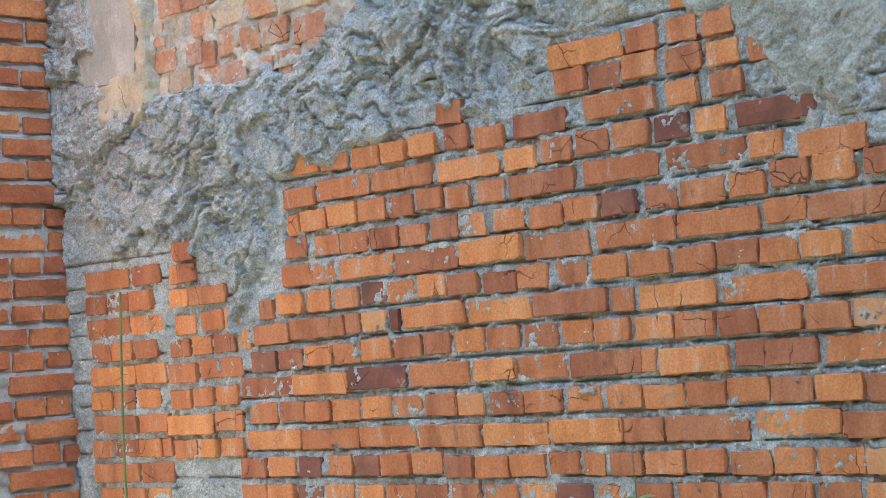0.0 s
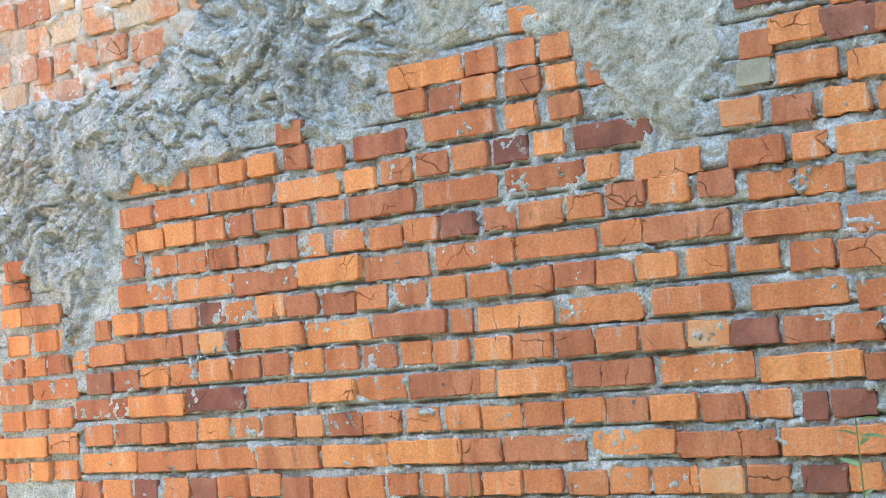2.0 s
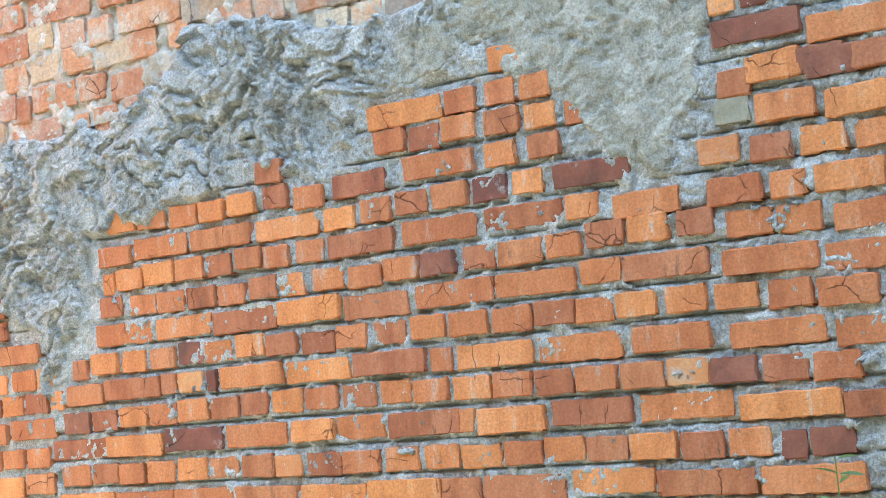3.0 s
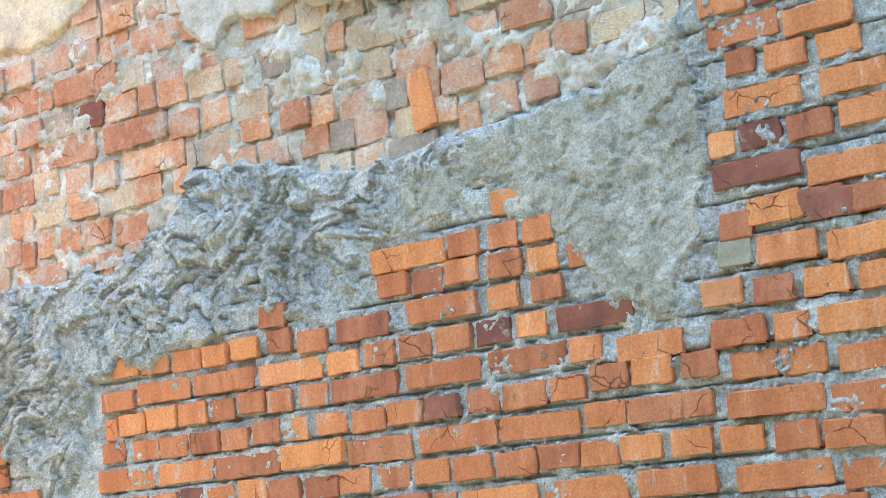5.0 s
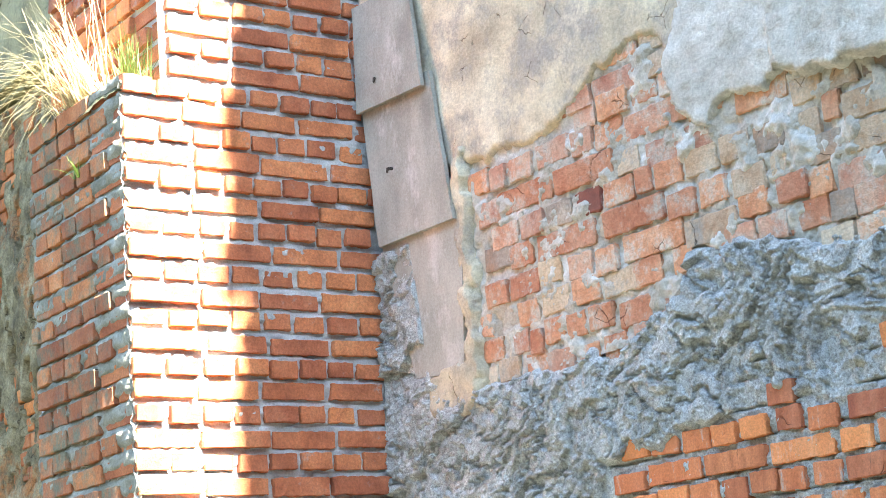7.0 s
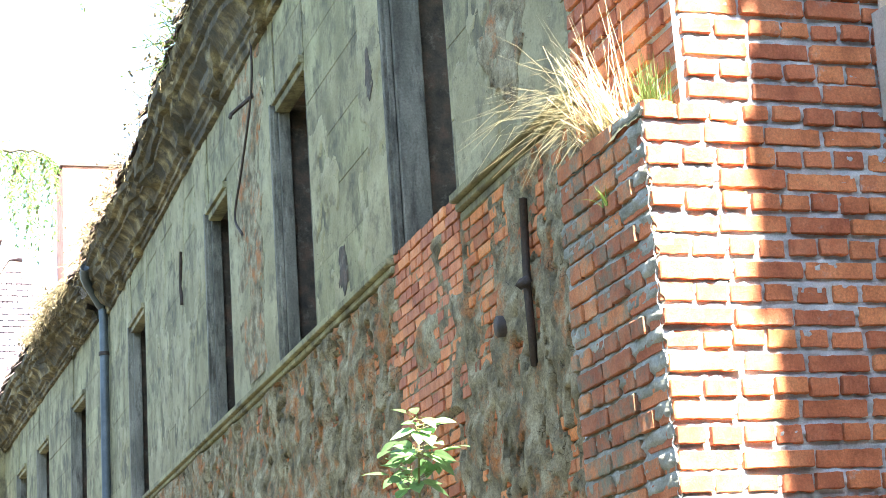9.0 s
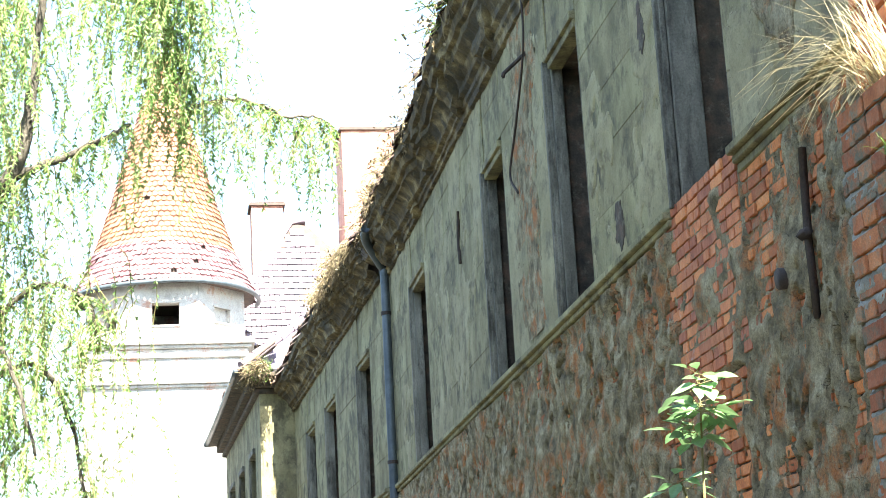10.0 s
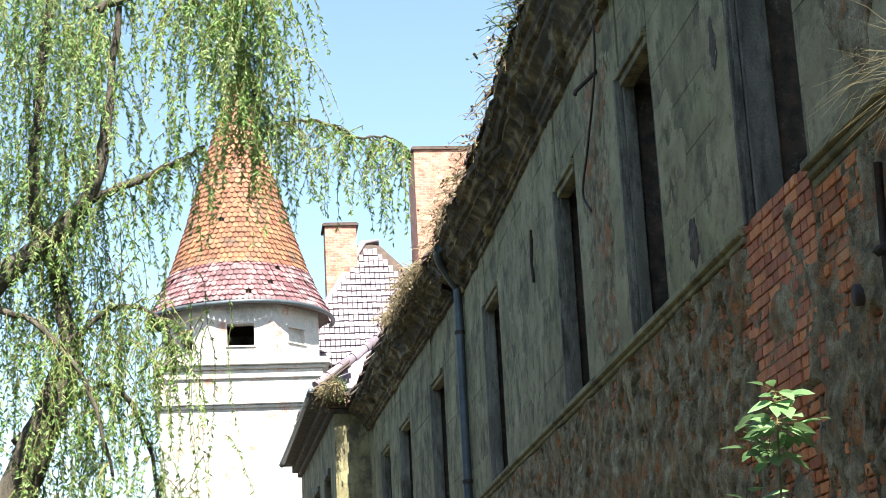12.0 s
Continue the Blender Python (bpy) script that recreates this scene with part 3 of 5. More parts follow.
# old weathered brick above the mortar
OLD_TONES = {"p": M_OLDPINK, "o": M_OLD, "r": M_OLD, "y": M_OLDPALE, "g": M_OLDGREY, "d": BRICK["d"]}
lay(OLD_COURSES, OLD_TONES, 0.021, 0.077, 0.004)


def old_tone(x, rng):
    return rng.choice((M_OLD, M_OLDGREY, M_OLDPALE)) if x > -3.1 else rng.choice((M_OLD, M_OLDPINK, M_OLDPALE))


for row in range(0, 11):
    z = 2.485 + 0.083 * row
    x = -4.5
    while x < -1.82:
        long = rng.choice((0.12, 0.12, 0.16, 0.24)) * rng.uniform(0.92, 1.05)
        if along(SMEAR_TOP, x) < z + 0.01 and not any(a < x + long - 0.02 and b > x + 0.02 and abs(z - c) < 0.055 for a, b, c in TAKEN):
            brick(wall_niche, (x + long / 2, -0.024 - rng.uniform(-0.006, 0.006), z + rng.uniform(-0.006, 0.006)), long - 0.012, 0.072, 0.06, old_tone(x, rng), rng)
            x += long
        else:
            x += 0.03
# a brick set on edge among the old ones
fragment = brick(wall_niche, (-2.63, -0.034, 2.68), 0.15, 0.07, 0.06, BRICK["o"], rng)
fragment.rotation_euler[1] = radians(82)

# white lime mortar left among the old bricks
relief("lime_mortar", -4.5, -1.75, 2.45, 3.3, 0.006, lambda x, z: 0.003 + (fbm(x, z, 14, 4, 141, 0.6) - 0.5) * 0.03 + 0.02 * fbm(x, z, 45, 3, 145, 0.7)
       + np.clip(fbm(x * 0.8, z, 9, 4, 143, 0.6) - 0.57, 0, 0.11) * 0.13 + (fbm(x, z, 60, 2, 149) - 0.5) * 0.008, M_LIME, wall_niche,
       lambda x, z: z - along(SMEAR_TOP, x) + 0.012 + (fbm(x, z, 20, 3, 147) - 0.5) * 0.05, "white lime mortar", soft=0.012)

# plaster left on the upper wall, a thick crust of cement, and the boards in the corner
PLASTER_LOW = [(-5.1, 3.45), (-4.62, 3.4), (-4.57, 3.2), (-4.5, 3.19), (-4.02, 3.17), (-3.84, 3.25), (-3.78, 3.29), (-3.6, 3.31),
               (-3.5, 3.32), (-3.46, 3.24), (-3.36, 3.22), (-3.3, 3.12), (-2.4, 3.1), (-0.9, 3.3)]
relief("plaster", -4.98, -0.9, 3.0, 5.2, 0.014,
       lambda x, z: 0.034 + (fbm(x, z, 4, 3, 71) - 0.5) * 0.02 + (fbm(x, z, 30, 3, 77) - 0.5) * 0.006, M_PLASTER, wall_niche,
       lambda x, z: z - along(PLASTER_LOW, x) + (fbm(x, z, 18, 4, 73, 0.6) - 0.5) * 0.07, "stained beige plaster", soft=0.012)
CRUST_LOW = [(-3.48, 3.2), (-3.44, 3.06), (-3.33, 2.97), (-3.27, 3.05), (-3.1, 3.02), (-3.04, 3.06), (-2.94, 3.0), (-2.72, 2.99), (-2.6, 2.965), (-2.5, 3.0), (-2.3, 3.06)]
CRUST_HIGH = [(-3.48, 3.2), (-3.42, 3.3), (-3.3, 3.5), (-3.15, 3.9), (-2.4, 3.9), (-2.3, 3.1)]
relief("cement_crust", -3.5, -2.28, 2.94, 3.9, 0.011,
       lambda x, z: 0.044 + 0.02 * step(x + 3.05, 0.02) + 0.012 * step(x + 2.97 - (z - 3.0) * 0.4, 0.015) + (fbm(x, z, 5, 4, 81) - 0.5) * 0.02 + (fbm(x, z, 40, 3, 87) - 0.5) * 0.012, M_LEDGE, wall_niche,
       lambda x, z: np.minimum(z - along(CRUST_LOW, x), along(CRUST_HIGH, x) - z) + (fbm(x, z, 30, 3, 83) - 0.5) * 0.04, "pale lump of cement crust", soft=0.009)
relief("cream_plaster", -4.82, -4.36, 2.3, 3.25, 0.009,
       lambda x, z: 0.052 + (fbm(x, z, 12, 3, 91) - 0.5) * 0.03, M_PLASTER, wall_niche,
       lambda x, z: np.maximum(0.11 - np.hypot((x + 4.6) * 0.75, (z - 2.46) * 1.1), np.minimum(0.035 - np.abs(x + 4.48 - (z - 3) * 0.02), z - 2.45))
       + (fbm(x, z, 25, 3, 93) - 0.5) * 0.06, "cream plaster beside the boards")

boards = thing("corner_boards", "three lapped grey weathered boards nailed in the wall corner", "boards", at=(-4.75, 0, 2.5))


def board(low_left, low_right, high_left, high_right, out_low, out_high):
    bm = bmesh.new()
    cut = 5
    ring = []
    for k in range(cut + 1):
        f = k / cut
        for a, b in ((low_left, high_left), (low_right, high_right)):
            x = a[0] + (b[0] - a[0]) * f + random.uniform(-0.004, 0.004)
            z = a[1] + (b[1] - a[1]) * f + (random.uniform(-0.006, 0.006) if k in (0, cut) else 0)
            y = -(out_low + (out_high - out_low) * f)
            ring.append((bm.verts.new((x + 4.75, y, z - 2.5)), bm.verts.new((x + 4.75, y + 0.016, z - 2.5))))
    for k in range(cut):
        (a, a2), (b, b2), (d, d2), (c, c2) = ring[2 * k], ring[2 * k + 1], ring[2 * k + 2], ring[2 * k + 3]
        for f in ((a, b, c, d), (a2, d2, c2, b2), (a, d, d2, a2), (b, b2, c2, c)):
            bm.faces.new(f)
    bm.faces.new((ring[0][0], ring[0][1], ring[1][1], ring[1][0]))
    bm.faces.new((ring[-2][0], ring[-1][0], ring[-1][1], ring[-2][1]))
    return part("board", bm, M_BOARD, boards)


board((-4.8, 2.54), (-4.525, 2.52), (-4.95, 3.06), (-4.47, 3.06), 0.046, 0.046)
board((-4.935, 3.02), (-4.495, 3.013), (-4.99, 3.56), (-4.57, 3.55), 0.066, 0.056)
board((-4.985, 3.52), (-4.585, 3.51), (-4.99, 3.92), (-4.64, 3.9), 0.082, 0.066)
for x, z in ((-4.82, 3.28), (-4.86, 3.62)):
    v, f = [], []
    tube(v, f, [(x + 4.75, -0.05, z - 2.5), (x + 4.752, -0.082, z - 2.505), (x + 4.756, -0.088, z - 2.52)], [0.007, 0.006, 0.004], 5)
    part("nail", raw("nail", v, f), M_IRON, boards, "bent rusty nail")

# ---- buttress ----
buttress = thing("buttress", "red brick buttress with grey mortar, half in sun", "buttress", at=(-5.38, -0.5, 0))
inv = Matrix.Translation((5.38, 0.5, 0))
core = boxes(((-5.75, -0.971, 0), (-5.016, 0.02, 3.562)), ((-5.93, -0.794, 3.5), (-5.016, 0.02, 4.75)))
bmesh.ops.transform(core, matrix=inv, verts=core.verts)
part("mortar_core", core, M_PIERMORTAR, buttress)
rng = random.Random(8)
ROW = 0.0778


def buttress_course(k):
    z = 3.57 - ROW * k - 0.034
    front = -0.987 if k >= 0 else -0.81
    low = z < 1.9
    # face to the east
    y = front if k % 2 else front
    while y < -0.03:
        long = (0.247 if k % 2 else 0.1235) * rng.uniform(0.88, 1.1)
        first = y == front
        long = min(long, -0.0 - y)
        if long > 0.05 and not (low and y < -0.5):
            deep = (0.115 if k % 2 else 0.24) if first else 0.07
            brick(buttress, (-5.0 + rng.uniform(-0.006, 0.013) + 5.38, y + long / 2 + 0.5, z + rng.uniform(-0.005, 0.005)),
                  long - rng.uniform(0.01, 0.024), 0.0565 + rng.uniform(-0.007, 0.005), deep, M_PIER, rng, 90)
        y += long
    # face to the street
    if not low:
        x, end = (-5.0 - (0.119 if k % 2 else 0.244)), (-5.76 if k >= 0 else -5.94)
        while x > end + 0.04:
            long = min((0.124 if k % 2 else 0.247) * rng.uniform(0.94, 1.05), x - end)
            brick(buttress, (x - long / 2 + 5.38, front + rng.uniform(-0.01, 0.003) + 0.5, z + rng.uniform(-0.003, 0.003)),
                  long - 0.015, 0.06, 0.07, M_MOSSY if k >= 0 else M_PIER, rng)
            x -= long


for k in range(-15, 31):
    buttress_course(k)


def bed(x, z):
    """Rough mortar of the buttress, hollow under each brick."""
    phase = ((3.57 - z) / ROW) % 1.0
    return (fbm(x, z, 40, 3, 151) - 0.5) * 0.022 + (fbm(x, z, 9, 2, 153) - 0.5) * 0.014 - 0.012 * step(0.86 - phase, 0.06) * (phase > 0.5)


side = relief("mortar", -0.985, 0.0, 1.1, 4.7, 0.011, lambda x, z: 0.006 + bed(x, z), M_PIERMORTAR, buttress,
              lambda x, z: np.where(z < 3.55, 1.0, x + 0.8))
side.matrix_basis = Matrix.Translation((-5.016 + 5.38, 0.5, 0)) @ Matrix.Rotation(math.pi / 2, 4, "Z")
street = relief("mortar", -5.75, -5.0, 1.8, 3.56, 0.012, lambda x, z: 0.013 + bed(x, z), M_MOSSMORTAR, buttress)
street.matrix_basis = Matrix.Translation((5.38, -0.971 + 0.5, 0))
# moss and earth on the ledge of the buttress
relief_top = bmesh.new()
bmesh.ops.create_grid(relief_top, x_segments=24, y_segments=8, size=0.5)
for v in relief_top.verts:
    v.co = Vector((v.co.x * 0.76, v.co.y * 0.2 - 0.392, 3.56 + 0.025 * noise.noise(v.co * 7) + 0.012 * noise.noise(v.co * 23) - (0.05 if abs(v.co.y) > 0.45 or abs(v.co.x) > 0.48 else 0)))
part("moss_cap", relief_top, M_MOSS, buttress, "mossy earth on the buttress ledge")


def blades(name, root, count, spread, length, lean, material, width=0.004, rng=random, hang=0.5):
    """A tuft of curved grass blades in one mesh about a root."""
    v, f = [], []
    for _ in range(count):
        base = Vector((rng.gauss(0, spread), rng.gauss(0, spread * 0.5), 0))
        a = rng.uniform(0, 2 * math.pi)
        out = Vector((math.cos(a), math.sin(a), 0)) * rng.uniform(0.1, 0.6) + Vector(lean) * rng.uniform(0.2, 1)
        L = length * rng.uniform(0.4, 1.1)
        side = out.cross(Vector((0, 0, 1))).normalized() * width * rng.uniform(0.6, 1.3)
        first = len(v)
        for s in range(5):
            t = s / 4
            p = base + out * L * t + Vector((0, 0, 1)) * L * (t * rng.uniform(0.85, 1.0) - hang * out.length * 1.4 * t * t)
            w = side * (1 - 0.85 * t)
            v += [p - w, p + w]
        for s in range(4):
            b = first + 2 * s
            f.append((b, b + 1, b + 3, b + 2))
    ob = part(name, raw(name, v, f), material)
    ob.location = root
    return ob


rng = random.Random(21)
tagged(blades("grass_tuft", (-5.4, -0.9, 3.57), 260, 0.08, 0.66, (-0.85, -0.3, 0), M_DRYGRASS, 0.003, rng), "dry sunlit grass tuft on the buttress ledge", "grass", kind="stuff")
tagged(blades("grass_tuft", (-5.12, -0.88, 3.575), 110, 0.04, 0.24, (0, 0, 0), M_GRASS, 0.003, rng, 0.25), "green grass tuft on the buttress ledge", "grass", kind="stuff")
tagged(blades("grass_tuft", (-5.33, -0.995, 3.3), 12, 0.01, 0.14, (0, -0.3, -0.2), M_GRASS, 0.004, rng), "small green sprig in a buttress joint", "grass", kind="stuff")

# ---- facade west of the buttress, in two straight stretches that meet at the downpipe ----
SILL = 4.69
BEND = -25.6
TURN = Matrix.Translation((BEND, -0.1, 0)) @ Matrix.Rotation(radians(2.3), 4, "Z")
STILL = Matrix.Identity(4)
BAND = 0.47
PROFILE = [(0.0, 7.8), (-0.06, 7.81), (-0.065, 7.87), (-0.09, 7.88), (-0.095, 7.93), (-0.15, 7.95), (-0.16, 8.0), (-0.2, 8.06), (-0.27, 8.11), (-0.3, 8.12), (-0.305, 8.19), (-0.36, 8.2), (-0.37, 8.28), (-0.43, 8.3), (-0.44, 8.4)]


def eave_height(x):
    return 0.16 * math.exp(-((x + 16.5) / 2.2) ** 2) + 0.05 * math.sin(x * 0.7) + 0.03 * math.sin(x * 2.3)


def cornice(x0, x1, m):
    """Crumbling cove under the eaves."""
    v, f = [], []
    n = int((x1 - x0) / 0.05)
    for i in range(n + 1):
        x = x0 + (x1 - x0) * i / n
        lift = eave_height(x)
        hurt = max(0, noise.noise((x * 0.9, 3.1, 0)) + 0.25)
        for j, (y, z) in enumerate(PROFILE):
            k = j / (len(PROFILE) - 1)
            q = noise.noise((x * 2.2, z * 5, 1.7)) * 0.02 + noise.noise((x * 9, z * 14, 5.2)) * 0.02 - 0.06 * (noise.noise((x * 1.7, z * 3.3, 7.7)) > 0.3)
            back = hurt * (0.2 if 0.25 < k < 0.85 else 0.04) * (0.6 + noise.noise((x * 2.2, z * 5, 9)))
            v.append((x, y * (1 - min(0.8, max(0, back * 2.4))) + q, z + lift * k + q * 0.6))
    c = len(PROFILE)
    for i in range(n):
        for j in range(c - 1):
            f.append((i * c + j, (i + 1) * c + j, (i + 1) * c + j + 1, i * c + j + 1))
    ob = part("cornice", raw("cornice", v, f), M_CORNICE)
    ob.matrix_world = m
    return tagged(ob, "crumbling plaster cornice under the eaves", "cornice", kind="structure")


def eave_tiles(x0, x1, rng, lift=0.0, forward=0.0):
    v, f = [], []
    x = x0
    while x < x1:
        w = 0.19
        if rng.random() > 0.06:
            y0, z0 = -0.5 - forward + rng.uniform(-0.03, 0.05), 8.41 + lift + eave_height(x) + rng.uniform(-0.02, 0.03)
            first = len(v)
            for y, z in ((y0, z0), (y0 + 0.8, z0 + 0.62)):
                for a, b in ((0, 0), (w * 0.5, 0.035), (w, 0)):
                    v += [(x + a, y, z + b + 0.025), (x + a, y, z + b)]
            for i in range(2):
                p = first + 2 * i
                f += [(p, p + 2, p + 8, p + 6), (p + 1, p + 7, p + 9, p + 3), (p, p + 1, p + 3, p + 2)]
            f += [(first, first + 6, first + 7, first + 1), (first + 4, first + 5, first + 11, first + 10)]
        x += 0.2
    return raw("eave_tiles", v, f)


def slope(x0, x1):
    return raw("slope", [(x0, -0.34, 8.46), (x1, -0.34, 8.46), (x1, 6, 13.2), (x0, 6, 13.2), (x0, -0.34, 8.40), (x1, -0.34, 8.40), (x1, 6, 13.1), (x0, 6, 13.1)],
               [(0, 1, 2, 3), (4, 7, 6, 5), (0, 4, 5, 1), (1, 5, 6, 2), (3, 2, 6, 7), (0, 3, 7, 4)])


def roof_stretch(x0, x1, m, rng, label):
    ob = thing("roof", label, "roof")
    ob.matrix_world = m
    tagged(part("eave_tiles", eave_tiles(x0, x1, rng), M_TILE, ob), kind="stuff")
    part("slope", slope(x0, x1), M_TILE, ob)
    cornice(x0, x1, m)


def stretch(number, x0, x1, windows, m, rng, first, courses):
    """One straight stretch of the facade, front at y = 0 of m. windows: left, right, top. courses: where the string course runs."""
    edges = [x1] + [e for w in windows for e in (w[1], w[0])] + [x0]
    spans = [((x0, 0.0, 0), (x1, 0.55, SILL)), ((x0, 0.0, 7.4), (x1, 0.55, 8.4))]
    for i in range(0, len(edges), 2):
        spans.append(((edges[i + 1], 0.0, SILL), (edges[i], 0.55, 7.4)))
    for l, r, t in windows:
        spans.append(((l, 0.0, t), (r, 0.55, 7.4)))
    wall = part("wall_%d" % number, boxes(*spans), M_DARKBROWN)
    wall.matrix_world = m
    tagged(wall, "long ruined facade of grey plaster over brick", "wall", kind="structure")
    # ashlar courses in the plaster of the upper storey
    for b in range(7):
        z0, z1 = SILL + 0.03 + BAND * b, SILL + 0.03 + BAND * (b + 1) - 0.005
        for i in range(0, len(edges), 2):
            a, c = edges[i + 1] + (0.004 if i + 1 < len(edges) - 1 else 0), edges[i] - 0.004
            cuts = [c]
            while cuts[-1] - a > 6:
                cuts.append(cuts[-1] - rng.uniform(3, 5))
            cuts.append(a)
            for right, left in zip(cuts, cuts[1:]):
                out = 0.014 + rng.uniform(-0.003, 0.003)
                part("plaster_panel", boxes(((left + 0.004, -out, z0), (right - 0.004, 0.003, z1)), bevel=0.002), M_FACADE, wall)
        for l, r, t in windows:
            if z1 > t + 0.2:
                part("plaster_panel", boxes(((l + 0.064, -0.013, max(z0, t + 0.1)), (r - 0.012, 0.003, z1)), bevel=0.002), M_FACADE, wall)
    # window openings: moulded grey lining on jambs and head, dark brown brick behind
    for i, (l, r, t) in enumerate(windows):
        w = thing("window_%d" % (first + i), "empty tall window opening with a grey moulded surround", "window", "facade windows", "structure")
        w.matrix_world = m @ Matrix.Translation(((l + r) / 2, 0, SILL))
        deep = 0.2 if first + i == 1 else 0.1
        half, top = (r - l) / 2, t - SILL
        jamb = [((-half - 0.05, -0.06, 0), (-half + 0.006, 0.0, top + 0.06)), ((-half + 0.007, -0.035, 0), (-half + 0.03, deep * 0.25, top)),
                ((-half + 0.008, -0.01, 0), (-half + 0.018, deep * 0.4, top)), ((-half + 0.009, 0.0, 0), (-half + 0.055, deep * 0.62, top)),
                ((-half + 0.01, 0.0, 0), (-half + 0.042, deep * 0.78, top)), ((-half + 0.011, 0.0, 0), (-half + 0.085, deep, top))]
        part("jamb", boxes(*jamb, bevel=0.005), M_STONE, w)
        part("jamb", boxes(((half - 0.012, -0.012, 0), (half - 0.002, deep, top)), bevel=0.003), M_STONE, w)
        head = [((-half + 0.05, -0.06, top + 0.03), (half - 0.006, 0.01, top + 0.1)), ((-half + 0.08, -0.03, top - 0.04), (half - 0.014, deep, top + 0.03))]
        part("lintel", boxes(*head, bevel=0.006), M_FACADE, w)
    for a, b in courses:
        bm = boxes(((a, -0.095, SILL - 0.05), (b, 0.0, SILL + 0.005)), ((a, -0.06, SILL - 0.1), (b, 0.0, SILL - 0.052)), ((a, -0.03, SILL - 0.16), (b, 0.0, SILL - 0.102)), bevel=0.008)
        ob = part("string_course", bm, M_FACADE)
        ob.matrix_world = m
        tagged(ob, "moulded plaster string course below the windows", "moulding", kind="structure")
    return wall


rng = random.Random(5)
WING = -11.8
facade = stretch(2, BEND, -5.75, [(-10.85, -9.65, 7.2), (-14.3, -13.2, 6.95), (-17.5, -16.5, 6.92), (-23.15, -21.95, 7.05)], STILL, rng, 1,
                 [(BEND, -10.96), (-9.58, -5.95)])
facade_far = stretch(3, WING, -0.02, [(-2.6, -1.4, 6.95), (-6.6, -5.4, 6.95), (-9.5, -8.4, 6.95)], TURN, rng, 5, [(WING, -0.02)])
roof_stretch(BEND, -5.8, STILL, rng, "old tiled roof of the long wing with ragged eaves")
roof_stretch(-5.8, 14.0, STILL, rng, "old tiled roof above the patched wall")
roof_stretch(WING, 0.0, TURN, rng, "old tiled roof of the far stretch with creeper")
tagged(part("wall_6", boxes(((-38, 2.6, 0), (-5.75, 2.7, 8.4))), M_RENDER), "dark inner wall behind the windows", "wall", kind="structure")
tagged(part("ceiling", boxes(((BEND, 0.5, 8.2), (-5.75, 2.7, 8.3))), M_RENDER), "bare ceiling above the empty rooms", "ceiling", kind="structure")

# lower storey: bare brick where the render has fallen
rng = random.Random(12)
spots = []
for row in range(33):
    z = 4.5 - 0.079 * row
    x = -7.6 - rng.uniform(0, 0.2)
    while x > -22:
        long = rng.choice((0.25, 0.125, 0.125)) * rng.uniform(0.94, 1.05)
        if not (-11.0 < x - long / 2 < -9.6 and z > 3.45):
            spots.append((x - long / 2, -0.02 - rng.uniform(-0.008, 0.008), z + rng.uniform(-0.004, 0.004), long - 0.014, 0.064, 0.06))
        x -= long
rest = part("brickwork", raw("brickwork", *joined_bricks(spots, rng)), M_FAR, facade)
tagged(rest, "bare weathered brickwork", kind="stuff")
for row in range(16):
    x = -9.62 + rng.uniform(0, 0.03)
    while x > -10.95 + row * 0.004:
        long = (0.25 if row % 2 else 0.125) * rng.uniform(0.95, 1.05)
        brick(facade, (x - long / 2, -0.035 - rng.uniform(-0.006, 0.006), 4.68 - 0.077 * row), long - 0.013, 0.065, 0.07, rng.choice((M_PIER, BRICK["r"], BRICK["o"], BRICK["r"])), rng)
        x -= long
relief("render", BEND + 0.02, -7.4, 1.9, 4.56, 0.026,
       lambda x, z: np.where((x > -11.0) & (x < -9.55) & (z > 3.45), 0.026 + (fbm(x, z, 14, 3, 105) - 0.5) * 0.024 + np.clip(fbm(x, z, 3, 4, 109) - 0.55, 0, 1) * 0.15, 0.026 + (fbm(x * 0.8, z, 2.2, 5, 101, 0.6) - 0.5) * 0.12 + (fbm(x, z, 12, 4, 107, 0.65) - 0.5) * 0.05 + np.where(x < -11.0, 0.026, np.where(x > -9.1, 0.02, 0.004)) - 0.06 * step(fbm(x * 1.5, z * 0.7, 7, 4, 119, 0.6) - 0.63, 0.02)), M_RENDER, facade, None, "crumbling lime render")
relief("render", WING, -0.03, 0.5, 4.52, 0.08,
       lambda x, z: 0.02 + (fbm(x, z, 2, 3, 103) - 0.5) * 0.03, M_RENDER, facade_far, None, "crumbling lime render")
# skins of later plaster that peel off the upper storey
GAPS = [(-13.16, -10.95), (-16.46, -14.4), (-21.9, -17.6), (-25.5, -23.25), (-9.6, -6.0)]
for n, (a, b) in enumerate(GAPS):
    relief("plaster_skin", a, b, 4.74, 7.85, 0.026,
           lambda x, z: 0.022 + (fbm(x, z, 5, 3, 161) - 0.5) * 0.012, M_SKIN, facade,
           lambda x, z: np.minimum(0.12 * (fbm(x, z * 0.7, 1.5, 6, 163, 0.62) - 0.485), np.minimum(x - a, b - x)), "peeling plaster skin", soft=0.006)
